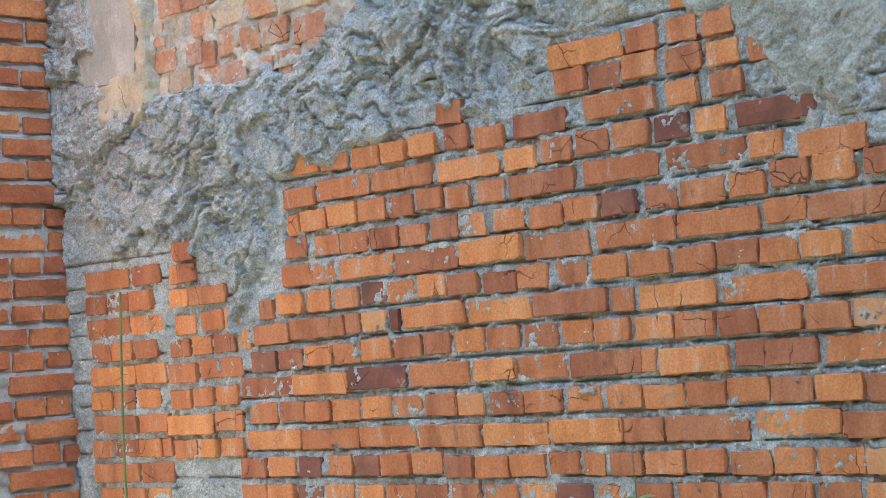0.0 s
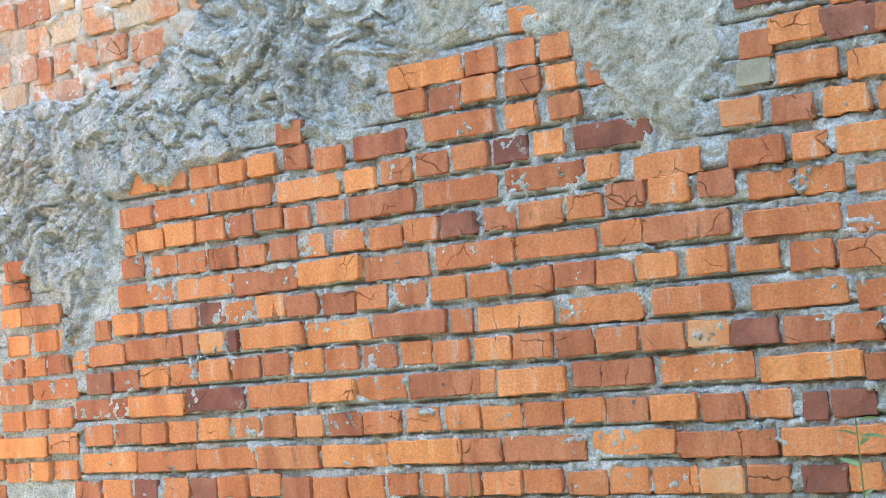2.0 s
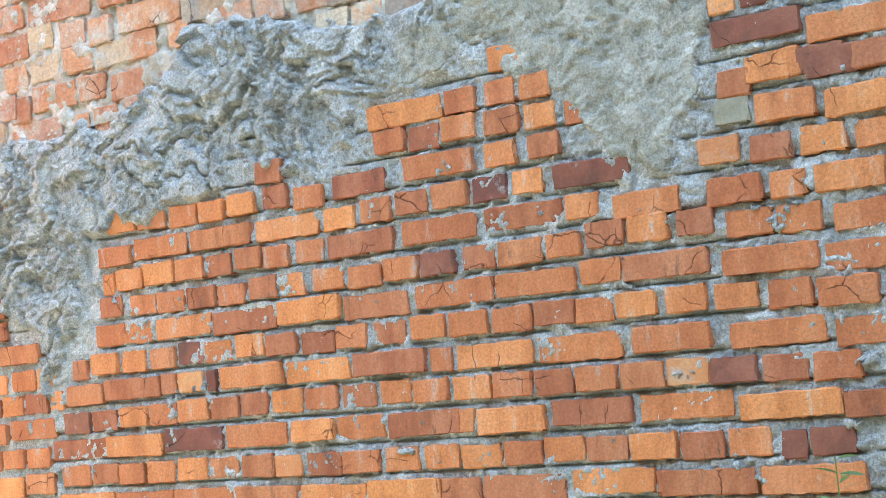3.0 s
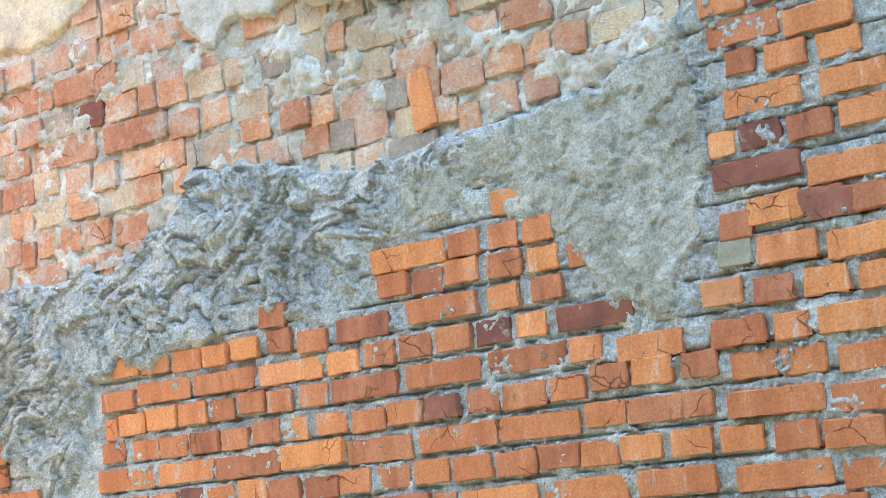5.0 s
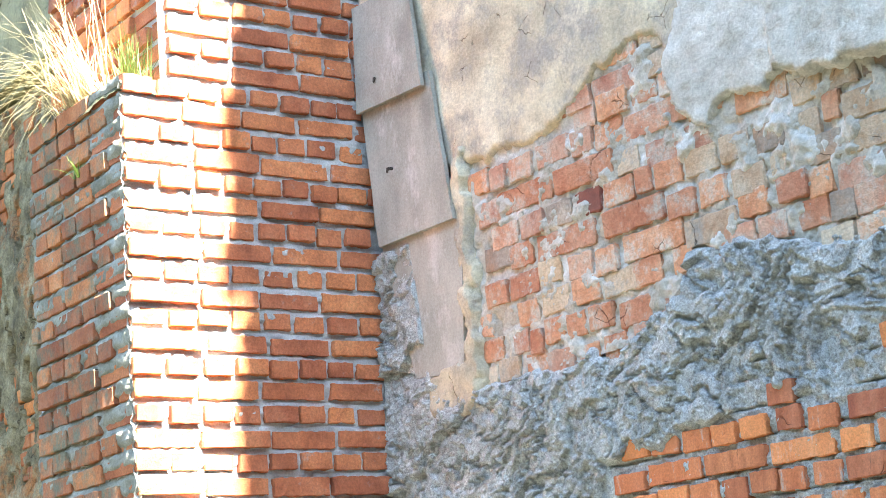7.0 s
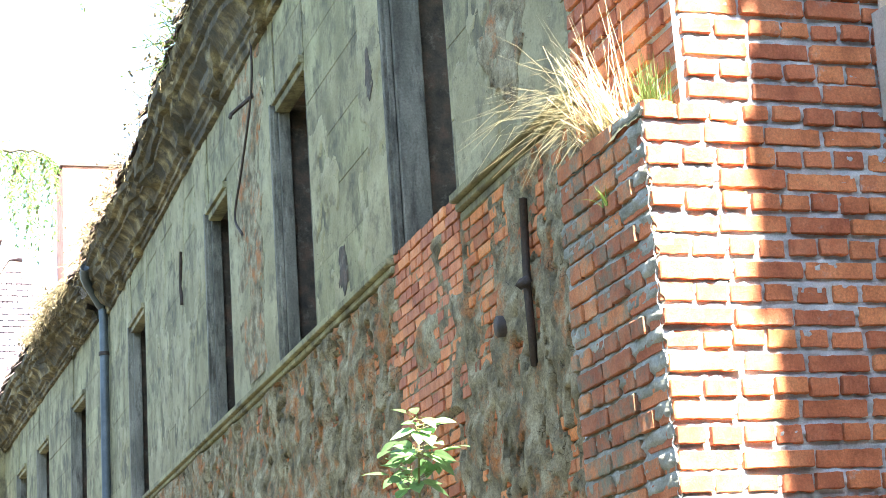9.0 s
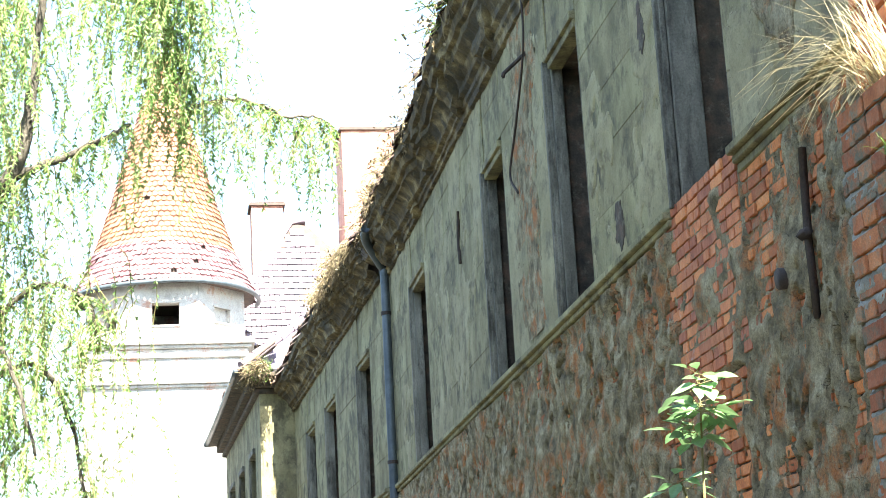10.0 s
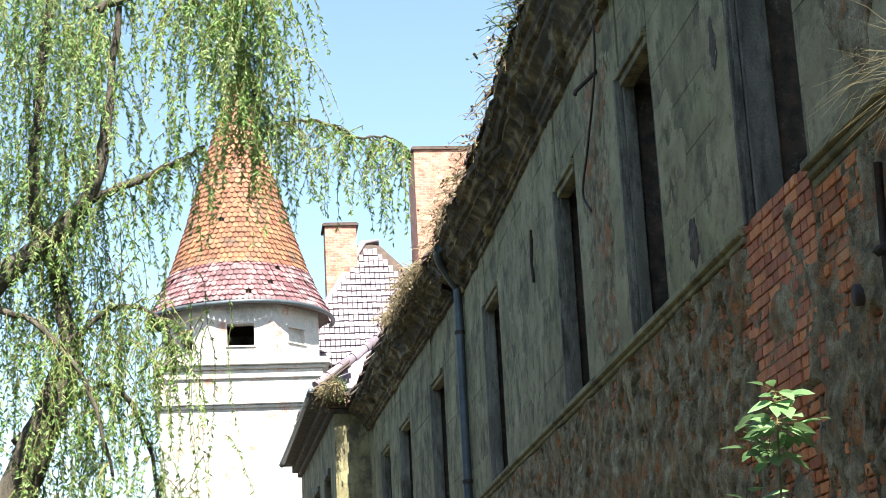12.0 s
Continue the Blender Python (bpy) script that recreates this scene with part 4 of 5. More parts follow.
# render broken away beside the second window, and hollows in the plaster
relief("render", -16.2, -14.7, 4.8, 8.1, 0.03,
       lambda x, z: 0.012 + (fbm(x, z, 6, 4, 111)) * 0.022, M_RENDER, facade,
       lambda x, z: 0.55 - np.abs(x + 15.45) + (fbm(x, z, 2.5, 4, 113) - 0.55) * 1.1, "broken plaster")
relief("render", -9.4, -7.6, 4.9, 7.0, 0.03,
       lambda x, z: 0.012 + (fbm(x, z, 6, 4, 121)) * 0.03, M_RENDER, facade,
       lambda x, z: 0.3 - np.hypot((x + 8.6) * 0.9, (z - 5.6) * 0.55) + (fbm(x, z, 3, 4, 123) - 0.5) * 0.7, "broken plaster")

# iron: wall anchor, pipe stub, bracket and loose cable
def iron(name, label, category, line, radius, root=None, sides=6, material=M_IRON):
    root = root or line[0]
    v, f = [], []
    tube(v, f, [Vector(p) - Vector(root) for p in line], [radius] * len(line), sides)
    ob = part(name, raw(name, v, f, True), material)
    ob.location = root
    return tagged(ob, label, category)


anchor = iron("wall_anchor", "long rusty iron wall anchor bar", "anchor", [(-8.46, -0.06, 4.33), (-8.48, -0.07, 3.85), (-8.49, -0.06, 3.42)], 0.022, sides=4)
iron("anchor_wedge", "rusty iron wedge of the wall anchor", "anchor", [(-8.53, -0.09, 3.87), (-8.42, -0.09, 3.86)], 0.03, sides=4)
iron("pipe_stub", "dark pipe stub in the wall", "pipe", [(-8.93, 0.0, 3.74), (-8.93, -0.09, 3.735)], 0.06, sides=12)
iron("iron_bracket", "bent iron bracket on the facade", "bracket", [(-15.1, 0.0, 7.42), (-15.1, -0.24, 7.2), (-15.02, -0.26, 7.14)], 0.02, sides=5)
iron("cable", "loose black cable hanging on the facade", "cable", curve_points([(-15.0, -0.05, 8.1), (-14.9, -0.08, 7.4), (-15.5, -0.07, 6.83), (-15.85, -0.08, 6.46), (-15.5, -0.09, 6.17)], 6), 0.012)
iron("cable", "short black cable on the plaster", "cable", curve_points([(-19.1, -0.03, 7.02), (-19.2, -0.03, 6.7), (-19.15, -0.03, 6.42)], 4), 0.02)

# holes knocked in the plaster, as flat dark sheets with the shade as colour
for x, z, s in ((-11.35, 6.17, 0.1), (-12.3, 4.95, 0.12), (-8.7, 6.9, 0.12)):
    relief("plaster_hole", x - 0.3, x + 0.3, z - 0.4, z + 0.4, 0.012, lambda a, b: 0.026 + 0 * a, M_DARKBROWN, facade,
           lambda a, b: s - np.hypot((a - x) * 1.1, (b - z) * 0.55) + (fbm(a, b, 9, 3, 171) - 0.5) * 0.12, "flat dark patch painted as the shade of a plaster hole", soft=0.01)

# downpipe
v, f = [], []
line = curve_points([(-24.6, -0.44, 8.33), (-24.9, -0.4, 8.22), (-25.25, -0.16, 7.95), (-25.3, -0.1, 7.75), (-25.3, -0.1, 6), (-25.3, -0.1, 3), (-25.3, -0.1, 0.0)], 5)
tube(v, f, line, [0.065] * len(line), 10)
pipe = thing("downpipe", "dark grey painted rain downpipe", "downpipe", at=(-25.3, -0.1, 0))
ob = part("pipe", raw("pipe", v, f, True), M_PIPE, pipe)
ob.location = (25.3, 0.1, 0)
for z in (7.2, 5.0, 2.6):
    v, f = [], []
    tube(v, f, [(0, 0, z), (0, 0, z + 0.05)], [0.078, 0.078], 10)
    part("clamp", raw("clamp", v, f), M_IRON, ob, "rusty pipe clamp").location = (-25.3, -0.1, 0)

# dry creeper and weeds along the eaves
def creeper(x0, x1, count, drop, material, label, m, rng, forward=0.0, lift=0.0):
    v, f = [], []
    for _ in range(count):
        x = rng.uniform(x0, x1)
        p = Vector((x, -0.5 - forward + rng.uniform(-0.06, 0.3), 8.44 + lift + eave_height(x) + rng.uniform(0, 0.06)))
        way = Vector((rng.uniform(-1, 1), rng.uniform(-1.0, 0.2), rng.uniform(-0.4, 1.0)))
        pts = [p]
        for s in range(4):
            way += Vector((rng.uniform(-0.5, 0.5), rng.uniform(-0.4, 0.3), -0.45 * drop))
            pts.append(pts[-1] + way.normalized() * rng.uniform(0.04, 0.12))
        tube(v, f, pts, [0.007, 0.006, 0.005, 0.004, 0.003], 3)
        for q in pts[1:]:
            if rng.random() < 0.5:
                a = Vector((rng.uniform(-1, 1), rng.uniform(-1, 1), rng.uniform(-1, 1))) * 0.035
                b = Vector((rng.uniform(-1, 1), rng.uniform(-1, 1), rng.uniform(-1, 1))) * 0.03
                first = len(v)
                v += [q, q + a, q + a + b, q + b]
                f.append((first, first + 1, first + 2, first + 3))
    ob = part("creeper", raw("creeper", v, f), material)
    ob.matrix_world = m
    return tagged(ob, label, "creeper", kind="stuff")


rng = random.Random(31)
DRY, GREEN = "dry tangled creeper on the roof edge", "green weeds on the roof edge"
creeper(-4.2, -0.2, 750, 0.9, M_CREEPER, DRY, TURN, rng)
creeper(-20.5, -15.5, 200, 0.6, M_CREEPER, DRY, STILL, rng)
creeper(BEND, -21, 260, 0.6, M_CREEPER, DRY, STILL, rng)
creeper(-17.5, -16.2, 60, 0.3, M_GRASS, GREEN, STILL, rng)

# plain unseen screen on the far and east sides, added to block sky light
tagged(part("wall_4", boxes(((-60, -15, 0), (7, -14, 10.5)), ((6, -14.02, 0), (7, -0.6, 8.5)), bevel=0.3), M_SCREEN), "unseen tall dark screen added to keep sky light off the walls", "hedge", kind="structure")

# ---- projecting wing at the end of the facade ----
wing = thing("wing", "projecting end wing with a sunlit side wall and eaves", "building wing")
wing.matrix_world = TURN
FRONT, W0, W1 = -0.75, WING - 9.5, WING
part("wall", boxes(((W0, FRONT + 0.4, 0), (W1, 0.5, 8.5))), M_FACADE, wing)
part("base_wall", boxes(((W0, FRONT, 0), (W1, FRONT + 0.398, SILL))), M_FACADE, wing)
part("upper_wall", boxes(((W0, FRONT, 7.1), (W1, FRONT + 0.398, 8.5))), M_FACADE, wing)
for a, b in ((-1.2, 0.0), (-4.0, -2.3), (-6.8, -5.1), (-9.5, -7.9)):
    part("pier", boxes(((W1 + a, FRONT, SILL), (W1 + b, FRONT + 0.398, 7.1))), M_FACADE, wing)
for x in (W1 - 2.3, W1 - 5.1, W1 - 7.9):
    part("surround", boxes(((x - 0.06, FRONT - 0.05, SILL - 0.1), (x + 0.0, FRONT + 0.2, 7.2)), ((x + 0.001, FRONT - 0.06, 7.1), (x + 1.1, FRONT + 0.1, 7.22)), bevel=0.01), M_STONE, wing)
tagged(part("eave_tiles", eave_tiles(W0, W1 + 0.5, rng, 0.22, 0.72), M_TILE, wing), kind="stuff")
v, f = [], []
tube(v, f, curve_points([(W0, -1.27, 8.55), (W0 + 4, -1.27, 8.53), (W1 - 2, -1.26, 8.58), (W1 + 0.5, -1.27, 8.62)], 5), [0.07] * 16, 8)
part("gutter", raw("gutter", v, f, True), M_PIPE, wing, "dark sagging gutter")
# soffit coloured nearly black: the shade under the eaves is in its colour
part("soffit", boxes(((W0, -1.25, 8.5), (W1 + 0.45, 0.3, 8.6)), ((W0, -1.0, 8.32), (W1 + 0.16, 0.2, 8.498)), ((W0, -0.86, 8.2), (W1 + 0.06, 0.1, 8.318)), bevel=0.02), M_DARKBROWN, wing)
part("slope", raw("slope", [(W0, -1.2, 8.66), (W1 + 0.48, -1.2, 8.66), (W1 - 2.5, 4, 12.9), (W0, 4, 12.9), (W1 + 0.48, 0.6, 8.66)], [(0, 1, 2, 3), (1, 4, 2)]), M_TILE_GREY, wing)
v, f = [], []
for i in range(9):
    a, b = Vector((W1 + 0.45, -1.15, 8.72)), Vector((W1 - 2.5, 4, 12.95))
    tube(v, f, [a.lerp(b, i / 18), a.lerp(b, (i + 1.15) / 18)], [0.12, 0.095], 8)
part("hip_tiles", raw("hip_tiles", v, f, True), M_TILE_GREY, wing, "half-round hip tiles")
creeper(WING - 0.8, WING + 1.3, 420, 0.5, M_CREEPER, DRY, TURN, rng, 0.45, 0.15)
creeper(WING + 0.0, WING + 0.9, 160, 0.2, M_GRASS, GREEN, TURN, rng, 0.3, 0.2)

# ---- round-roofed tower ----
TX, TY = -57.2, -3.2
tower = thing("tower", "pale plaster tower with an orange and purple tiled cone", "tower", at=(TX, TY, 0))
H = 2.55
body = boxes(((-H, -H, 0), (H, H, 12.75)), bevel=0.03)
part("body", body, M_TOWER, tower)
for z0, z1, o in ((12.75, 12.86, 0.1), (12.86, 13.02, 0.2), (13.02, 13.09, 0.12), (12.45, 12.55, 0.08), (11.52, 11.62, 0.09), (11.62, 11.74, 0.17), (11.74, 11.8, 0.1)):
    part("cornice_band", boxes(((-H - o, -H - o, z0), (H + o, H + o, z1)), bevel=0.02), M_TOWER, tower)
# drum: eight sides, openings in those towards the court
R8 = 2.52
apothem = R8
half = apothem * math.tan(math.pi / 8)
for k in range(8):
    turn = Matrix.Rotation(math.pi / 4 * k, 4, "Z")
    d0, d1, z0, z1 = apothem - 0.35, apothem, 13.05, 15.0
    win = {0: (-0.42, 0.42, 13.52, 14.22), 7: (-0.36, 0.36, 13.5, 14.2), 1: (-0.36, 0.36, 13.72, 14.18)}.get(k)
    if win:
        a, b, p, q = win
        bm = boxes(((d0, -half, z0), (d1, half, p)), ((d0, -half, q), (d1, half, z1)), ((d0, -half, p), (d1, a, q)), ((d0, b, p), (d1, half, q)))
    else:
        bm = boxes(((d0, -half, z0), (d1, half, z1)))
    bmesh.ops.transform(bm, matrix=turn, verts=bm.verts)
    part("drum_side", bm, M_TOWER, tower)
    if win:
        for name, z2, z3, o in (("window_head", q, q + 0.07, 0.035), ("window_sill", p - 0.06, p, 0.045)):
            bm = boxes(((d1 - 0.06, a - 0.06, z2), (d1 + o, b + 0.06, z3)), bevel=0.01)
            bmesh.ops.transform(bm, matrix=turn, verts=bm.verts)
            part(name, bm, M_TOWER, tower)
        if k == 1:
            bm = boxes(((d0 + 0.1, a, p), (d0 + 0.2, b, q)))
            bmesh.ops.transform(bm, matrix=turn, verts=bm.verts)
            part("window_board", bm, M_TOWER, tower, "walled-up opening")
# cone with a flared foot
CONE = [(2.98, 14.86), (2.62, 15.55), (2.2, 16.5), (1.7, 18.0), (1.15, 19.9), (0.55, 21.9), (0.05, 23.6)]


def cone_radius(z):
    return float(np.interp(z, [c[1] for c in CONE], [c[0] for c in CONE]))


v, f = [], []
for r, z in CONE:
    for k in range(32):
        a = 2 * math.pi * k / 32
        v.append(((r - 0.06) * math.cos(a), (r - 0.06) * math.sin(a), z))
for i in range(len(CONE) - 1):
    for k in range(32):
        f.append((i * 32 + k, i * 32 + (k + 1) % 32, (i + 1) * 32 + (k + 1) % 32, (i + 1) * 32 + k))
f.append(tuple(range(31, -1, -1)))
part("cone_core", raw("cone_core", v, f), M_TILE, tower)
rng = random.Random(77)


def tile(v, f, base, right, up, out, w, h, thick, square=False):
    """A plain tile with a rounded lower end."""
    first = len(v)
    shape = [(-0.5, 1), (-0.5, 0.22), (-0.3, 0.05), (0, 0), (0.3, 0.05), (0.5, 0.22), (0.5, 1)]
    if square:
        shape = [(-0.5, 1), (-0.5, 0.0), (-0.3, 0.0), (0, 0.02), (0.3, 0.0), (0.5, 0.0), (0.5, 1)]
    for off in (thick, 0):
        for a, b in shape:
            v.append(base + right * a * w + up * b * h + out * (off + (1 - b) * 0.06))
    n = len(shape)
    f.append(tuple(first + n - 1 - i for i in range(n))[::-1])
    for i in range(n - 1):
        f.append((first + i, first + n + i, first + n + i + 1, first + i + 1))


for name, z0, z1, mat in (("purple_tiles", 14.86, 16.25, M_TILE_PURPLE), ("orange_tiles", 16.25, 23.2, M_TILE_ORANGE)):
    v, f = [], []
    z, row = z0, 0
    while z < z1:
        r = cone_radius(z)
        n = max(6, int(2 * math.pi * r / 0.18))
        r2 = cone_radius(z + 0.3)
        for k in range(n):
            a = 2 * math.pi * (k + 0.5 * (row % 2)) / n
            if math.cos(a) < -0.3 or rng.random() < (0.012 if mat is M_TILE_PURPLE else 0.002):
                continue
            ring = Vector((math.cos(a), math.sin(a), 0))
            up = (ring * (r2 - r) + Vector((0, 0, 0.3))).normalized()
            right = Vector((-math.sin(a), math.cos(a), 0))
            tile(v, f, ring * (r + rng.uniform(-0.01, 0.015)) + Vector((0, 0, z + rng.uniform(-0.012, 0.012))), right, up, right.cross(up), 0.17, 0.3, 0.024)
        z += 0.185
        row += 1
    tagged(part(name, raw(name, v, f), mat, tower, "scalloped roof tiles"), kind="stuff")
# gutter ring, part of it gone
v, f = [], []
ring = [(3.06 * math.cos(a), 3.06 * math.sin(a), 14.82 + 0.03 * math.sin(3 * a)) for a in np.linspace(-1.9, 1.75, 36)]
tube(v, f, ring, [0.075] * len(ring), 8)
part("gutter", raw("gutter", v, f, True), M_PIPE, tower, "sagging metal gutter")

# ---- hipped roof behind the tower ----
house = thing("rear_house", "rear house with a hipped grey-red tiled roof", "house", at=(-60, 2, 0))
HM = Matrix.Translation((60, -2, 0))
bm = boxes(((-66, -0.6, 0), (-59.0, 6, 13.6)))
bmesh.ops.transform(bm, matrix=HM, verts=bm.verts)
part("wall", bm, M_TOWER, house)
v, f = [], []
up = Vector((-2.1, 0, 4.6)).normalized()
out = Vector((4.6, 0, 2.1)).normalized()
rows = 19
for r in range(rows):
    base = Vector((-58.7, 0, 13.6)) + up * (r * 0.265)
    # hip on the court side
    y0 = -0.75 + max(0, r - 6) * 0.17
    y = y0
    while y < 3.7 - max(0, r - 6) * 0.17:
        tile(v, f, base + Vector((rng.uniform(-0.01, 0.01), y, rng.uniform(-0.012, 0.012))), Vector((0, 1, 0)), up, out, 0.15, 0.34, 0.045, True)
        y += 0.17
me = raw("roof_tiles", v, f)
me.transform(HM)
tagged(part("roof_tiles", me, M_TILE_GREY, house, "grey-red roof tiles"), kind="stuff")
me = raw("roof_slope", [(-58.78, -0.75, 13.55), (-58.78, 6, 13.55), (-61.0, 1.75, 18.5), (-61.0, 1.3, 18.5), (-59.7, -0.75, 15.2), (-66, -0.75, 13.55), (-66, 3, 18.5)],
         [(0, 1, 2, 3, 4), (0, 4, 5), (4, 3, 6, 5), (3, 2, 6)])
me.transform(HM)
part("roof_slope", me, M_TILE, house)
v, f = [], []
tube(v, f, [(-59.7, -0.72, 15.25), (-61.0, 1.25, 18.55), (-61.0, 1.8, 18.55)], [0.12] * 3, 8)
me = raw("ridge", v, f, True)
me.transform(HM)
part("ridge", me, M_TILE_GREY, house, "half-round ridge tiles")


def chimney(x0, x1, y0, y1, z0, z1, label):
    ob = thing("chimney", label, "chimney", "chimneys", at=((x0 + x1) / 2, (y0 + y1) / 2, z0))
    c = ob.location
    sp = []
    rr = random.Random(9)
    z, k = z0, 0
    while z < z1:
        y = y0 - (0.12 if k % 2 else 0)
        while y < y1:
            a, b = max(y, y0), min(y + 0.24, y1)
            if b - a > 0.04:
                sp.append(((a + b) / 2, 0, z + 0.04, b - a - 0.015, 0.072, 0.06))
            y += 0.25
        z += 0.085
        k += 1
    v, f = joined_bricks(sp, rr)
    v = [(x1 + 0.004 - y - c.x, x - c.y, z - c.z) for x, y, z in v]
    f = [tuple(reversed(q)) for q in f]
    tagged(part("brickwork", raw("brickwork", v, f), M_CHIMNEY, ob), kind="stuff")
    bm = boxes(((x0, y0 + 0.01, z0), (x1, y1 - 0.01, z1)))
    bmesh.ops.transform(bm, matrix=Matrix.Translation(-c), verts=bm.verts)
    shaft = part("shaft", bm, M_CHIMNEY, ob)
    bm = boxes(((x0 - 0.08, y0 - 0.08, z1), (x1 + 0.08, y1 + 0.08, z1 + 0.09)), ((x0 - 0.04, y0 - 0.04, z1 + 0.09), (x1 + 0.04, y1 + 0.04, z1 + 0.14)), bevel=0.015)
    bmesh.ops.transform(bm, matrix=Matrix.Translation(-c), verts=bm.verts)
    part("cap", bm, M_TILE, shaft, "dark chimney cap")


chimney(-61.5, -60.4, -0.15, 0.98, 15.4, 19.0, "small brick chimney on the rear roof")
chimney(-60.8, -58.6, 2.95, 5.0, 12.0, 21.2, "large brick chimney with a dark cap")

# ---- weeping willow ----
willow = thing("willow_tree", "weeping willow with thin hanging leafy twigs", "tree", at=(-13.9, -5.6, 0))
base = Vector((-13.9, -5.6, 0))
rng = random.Random(61)
BOUGHS = [
    ([(-13.9, -5.6, 0), (-13.85, -5.45, 1.8), (-13.8, -5.12, 3.3), (-13.7, -4.85, 4.0), (-13.62, -4.66, 4.5)], 0.21, 0.11),
    ([(-13.85, -5.5, 1.5), (-13.7, -5.75, 3.4), (-13.5, -5.45, 4.7), (-13.4, -5.05, 5.2), (-13.35, -4.65, 5.5), (-13.28, -4.4, 6.0), (-13.2, -4.3, 6.8), (-12.9, -4.1, 8.6)], 0.15, 0.012),
    ([(-13.38, -4.9, 5.3), (-13.35, -4.6, 5.62), (-13.3, -4.3, 5.76), (-13.25, -3.9, 5.92), (-13.25, -3.6, 6.08)], 0.045, 0.018),
    ([(-13.62, -4.66, 4.5), (-13.65, -4.75, 5.1), (-13.6, -4.95, 5.7), (-13.5, -4.9, 6.6), (-13.2, -4.7, 8.2)], 0.07, 0.03),
    ([(-12.9, -4.2, 8.6), (-12.7, -3.6, 8.3), (-12.7, -3.3, 7.4), (-12.75, -3.15, 6.9)], 0.045, 0.015),
    ([(-13.2, -4.5, 7.2), (-13.0, -3.9, 7.3), (-12.95, -3.4, 6.95), (-13.0, -3.2, 6.4)], 0.04, 0.014),
    ([(-13.2, -3.15, 6.2), (-13.2, -2.93, 6.27), (-13.2, -2.65, 6.25), (-13.2, -2.4, 6.13), (-13.2, -2.15, 6.12), (-13.2, -2.0, 6.0)], 0.016, 0.007),
    ([(-13.0, -3.4, 6.95), (-13.1, -3.2, 6.5), (-13.2, -3.1, 6.2)], 0.02, 0.015),
    ([(-13.8, -5.1, 3.9), (-13.7, -4.4, 4.3), (-13.6, -4.1, 3.9), (-13.6, -3.95, 3.2)], 0.03, 0.012),
    ([(-13.6, -4.7, 4.6), (-13.6, -4.3, 4.9), (-13.5, -3.95, 4.75), (-13.5, -3.85, 4.4)], 0.025, 0.01),
    ([(-13.5, -5.4, 4.9), (-13.2, -4.9, 4.7), (-13.1, -4.5, 4.2), (-13.1, -4.3, 3.5)], 0.03, 0.012),
    ([(-12.9, -4.2, 8.6), (-12.6, -5.2, 9.0), (-12.5, -6.2, 8.4)], 0.05, 0.02),
    ([(-13.2, -4.7, 8.2), (-13.6, -4.4, 9.0), (-14.2, -3.8, 8.9), (-14.8, -3.3, 8.3)], 0.05, 0.02),
]
v, f = [], []
for line, r0, r1 in BOUGHS:
    pts = curve_points(line, 7, 0.012, rng)
    tube(v, f, [p - base for p in pts], [r0 + (r1 - r0) * i / (len(pts) - 1) * rng.uniform(0.95, 1.05) for i in range(len(pts))], 9)
part("trunk", raw("trunk", v, f, True), M_BARK, willow, "dark furrowed leaning trunk and limbs")

TV, TF, LV, LF = [], [], [], []


def strand(p, length, leafy=1.0, size=1.0):
    """A thin twig that hangs from p with narrow leaves along it."""
    p = Vector(p)
    if p.y > -2.8 and p.z > 6.35 and length > 0.3:
        return
    way = Vector((rng.gauss(0, 0.5), rng.gauss(0, 0.5), rng.uniform(-0.2, 0.3)))
    pts, walked = [p.copy()], 0
    bend = Vector((rng.gauss(0, 0.05), rng.gauss(0, 0.06), 0))
    while walked < length:
        way = (way * 0.72 + Vector((0, 0, -1)) * 0.33 + bend * 0.3 + Vector((rng.gauss(0, 0.11), rng.gauss(0, 0.11), 0))).normalized()
        s = 0.09
        p = p + way * s
        walked += s
        pts.append(p.copy())
    rad = [0.0045 * (1 - 0.7 * i / len(pts)) for i in range(len(pts))]
    tube(TV, TF, [q - base for q in pts], rad, 3)
    for a, b in zip(pts, pts[1:]):
        for _ in range(12):
            if rng.random() > leafy * 0.85:
                continue
            at = a.lerp(b, rng.random()) - base
            d = Vector((rng.gauss(0, 1), rng.gauss(0, 1), 0)).normalized()
            tip = (d * rng.uniform(0.35, 0.9) + Vector((0, 0, -rng.uniform(0.2, 1.0)))).normalized()
            L = rng.uniform(0.022, 0.056) * size
            side = tip.cross(Vector((rng.gauss(0, 1), rng.gauss(0, 1), rng.gauss(0, 1)))).normalized() * L * 0.17
            fold = side.cross(tip).normalized() * L * 0.05
            k = len(LV)
            LV.extend((at, at + tip * L * 0.4 + side + fold, at + tip * L, at + tip * L * 0.4 - side + fold, at + tip * L * 0.42))
            LF.extend(((k, k + 4, k + 1), (k + 4, k + 2, k + 1), (k, k + 3, k + 4), (k + 4, k + 3, k + 2)))


def curtain(count, x, y, z, length, leafy=1.0):
    while count > 0:
        # strands hang in loose bunches
        p, size, many = (rng.uniform(*x), rng.uniform(*y), rng.uniform(*z)), rng.uniform(0.04, 0.2), rng.randrange(1, 9)
        far = rng.uniform(*length)
        for _ in range(many):
            strand((p[0] + rng.gauss(0, size), p[1] + rng.gauss(0, size), p[2] + rng.gauss(0, size)), far * rng.uniform(0.45, 1.15), leafy * rng.uniform(0.7, 1.1))
        count -= many


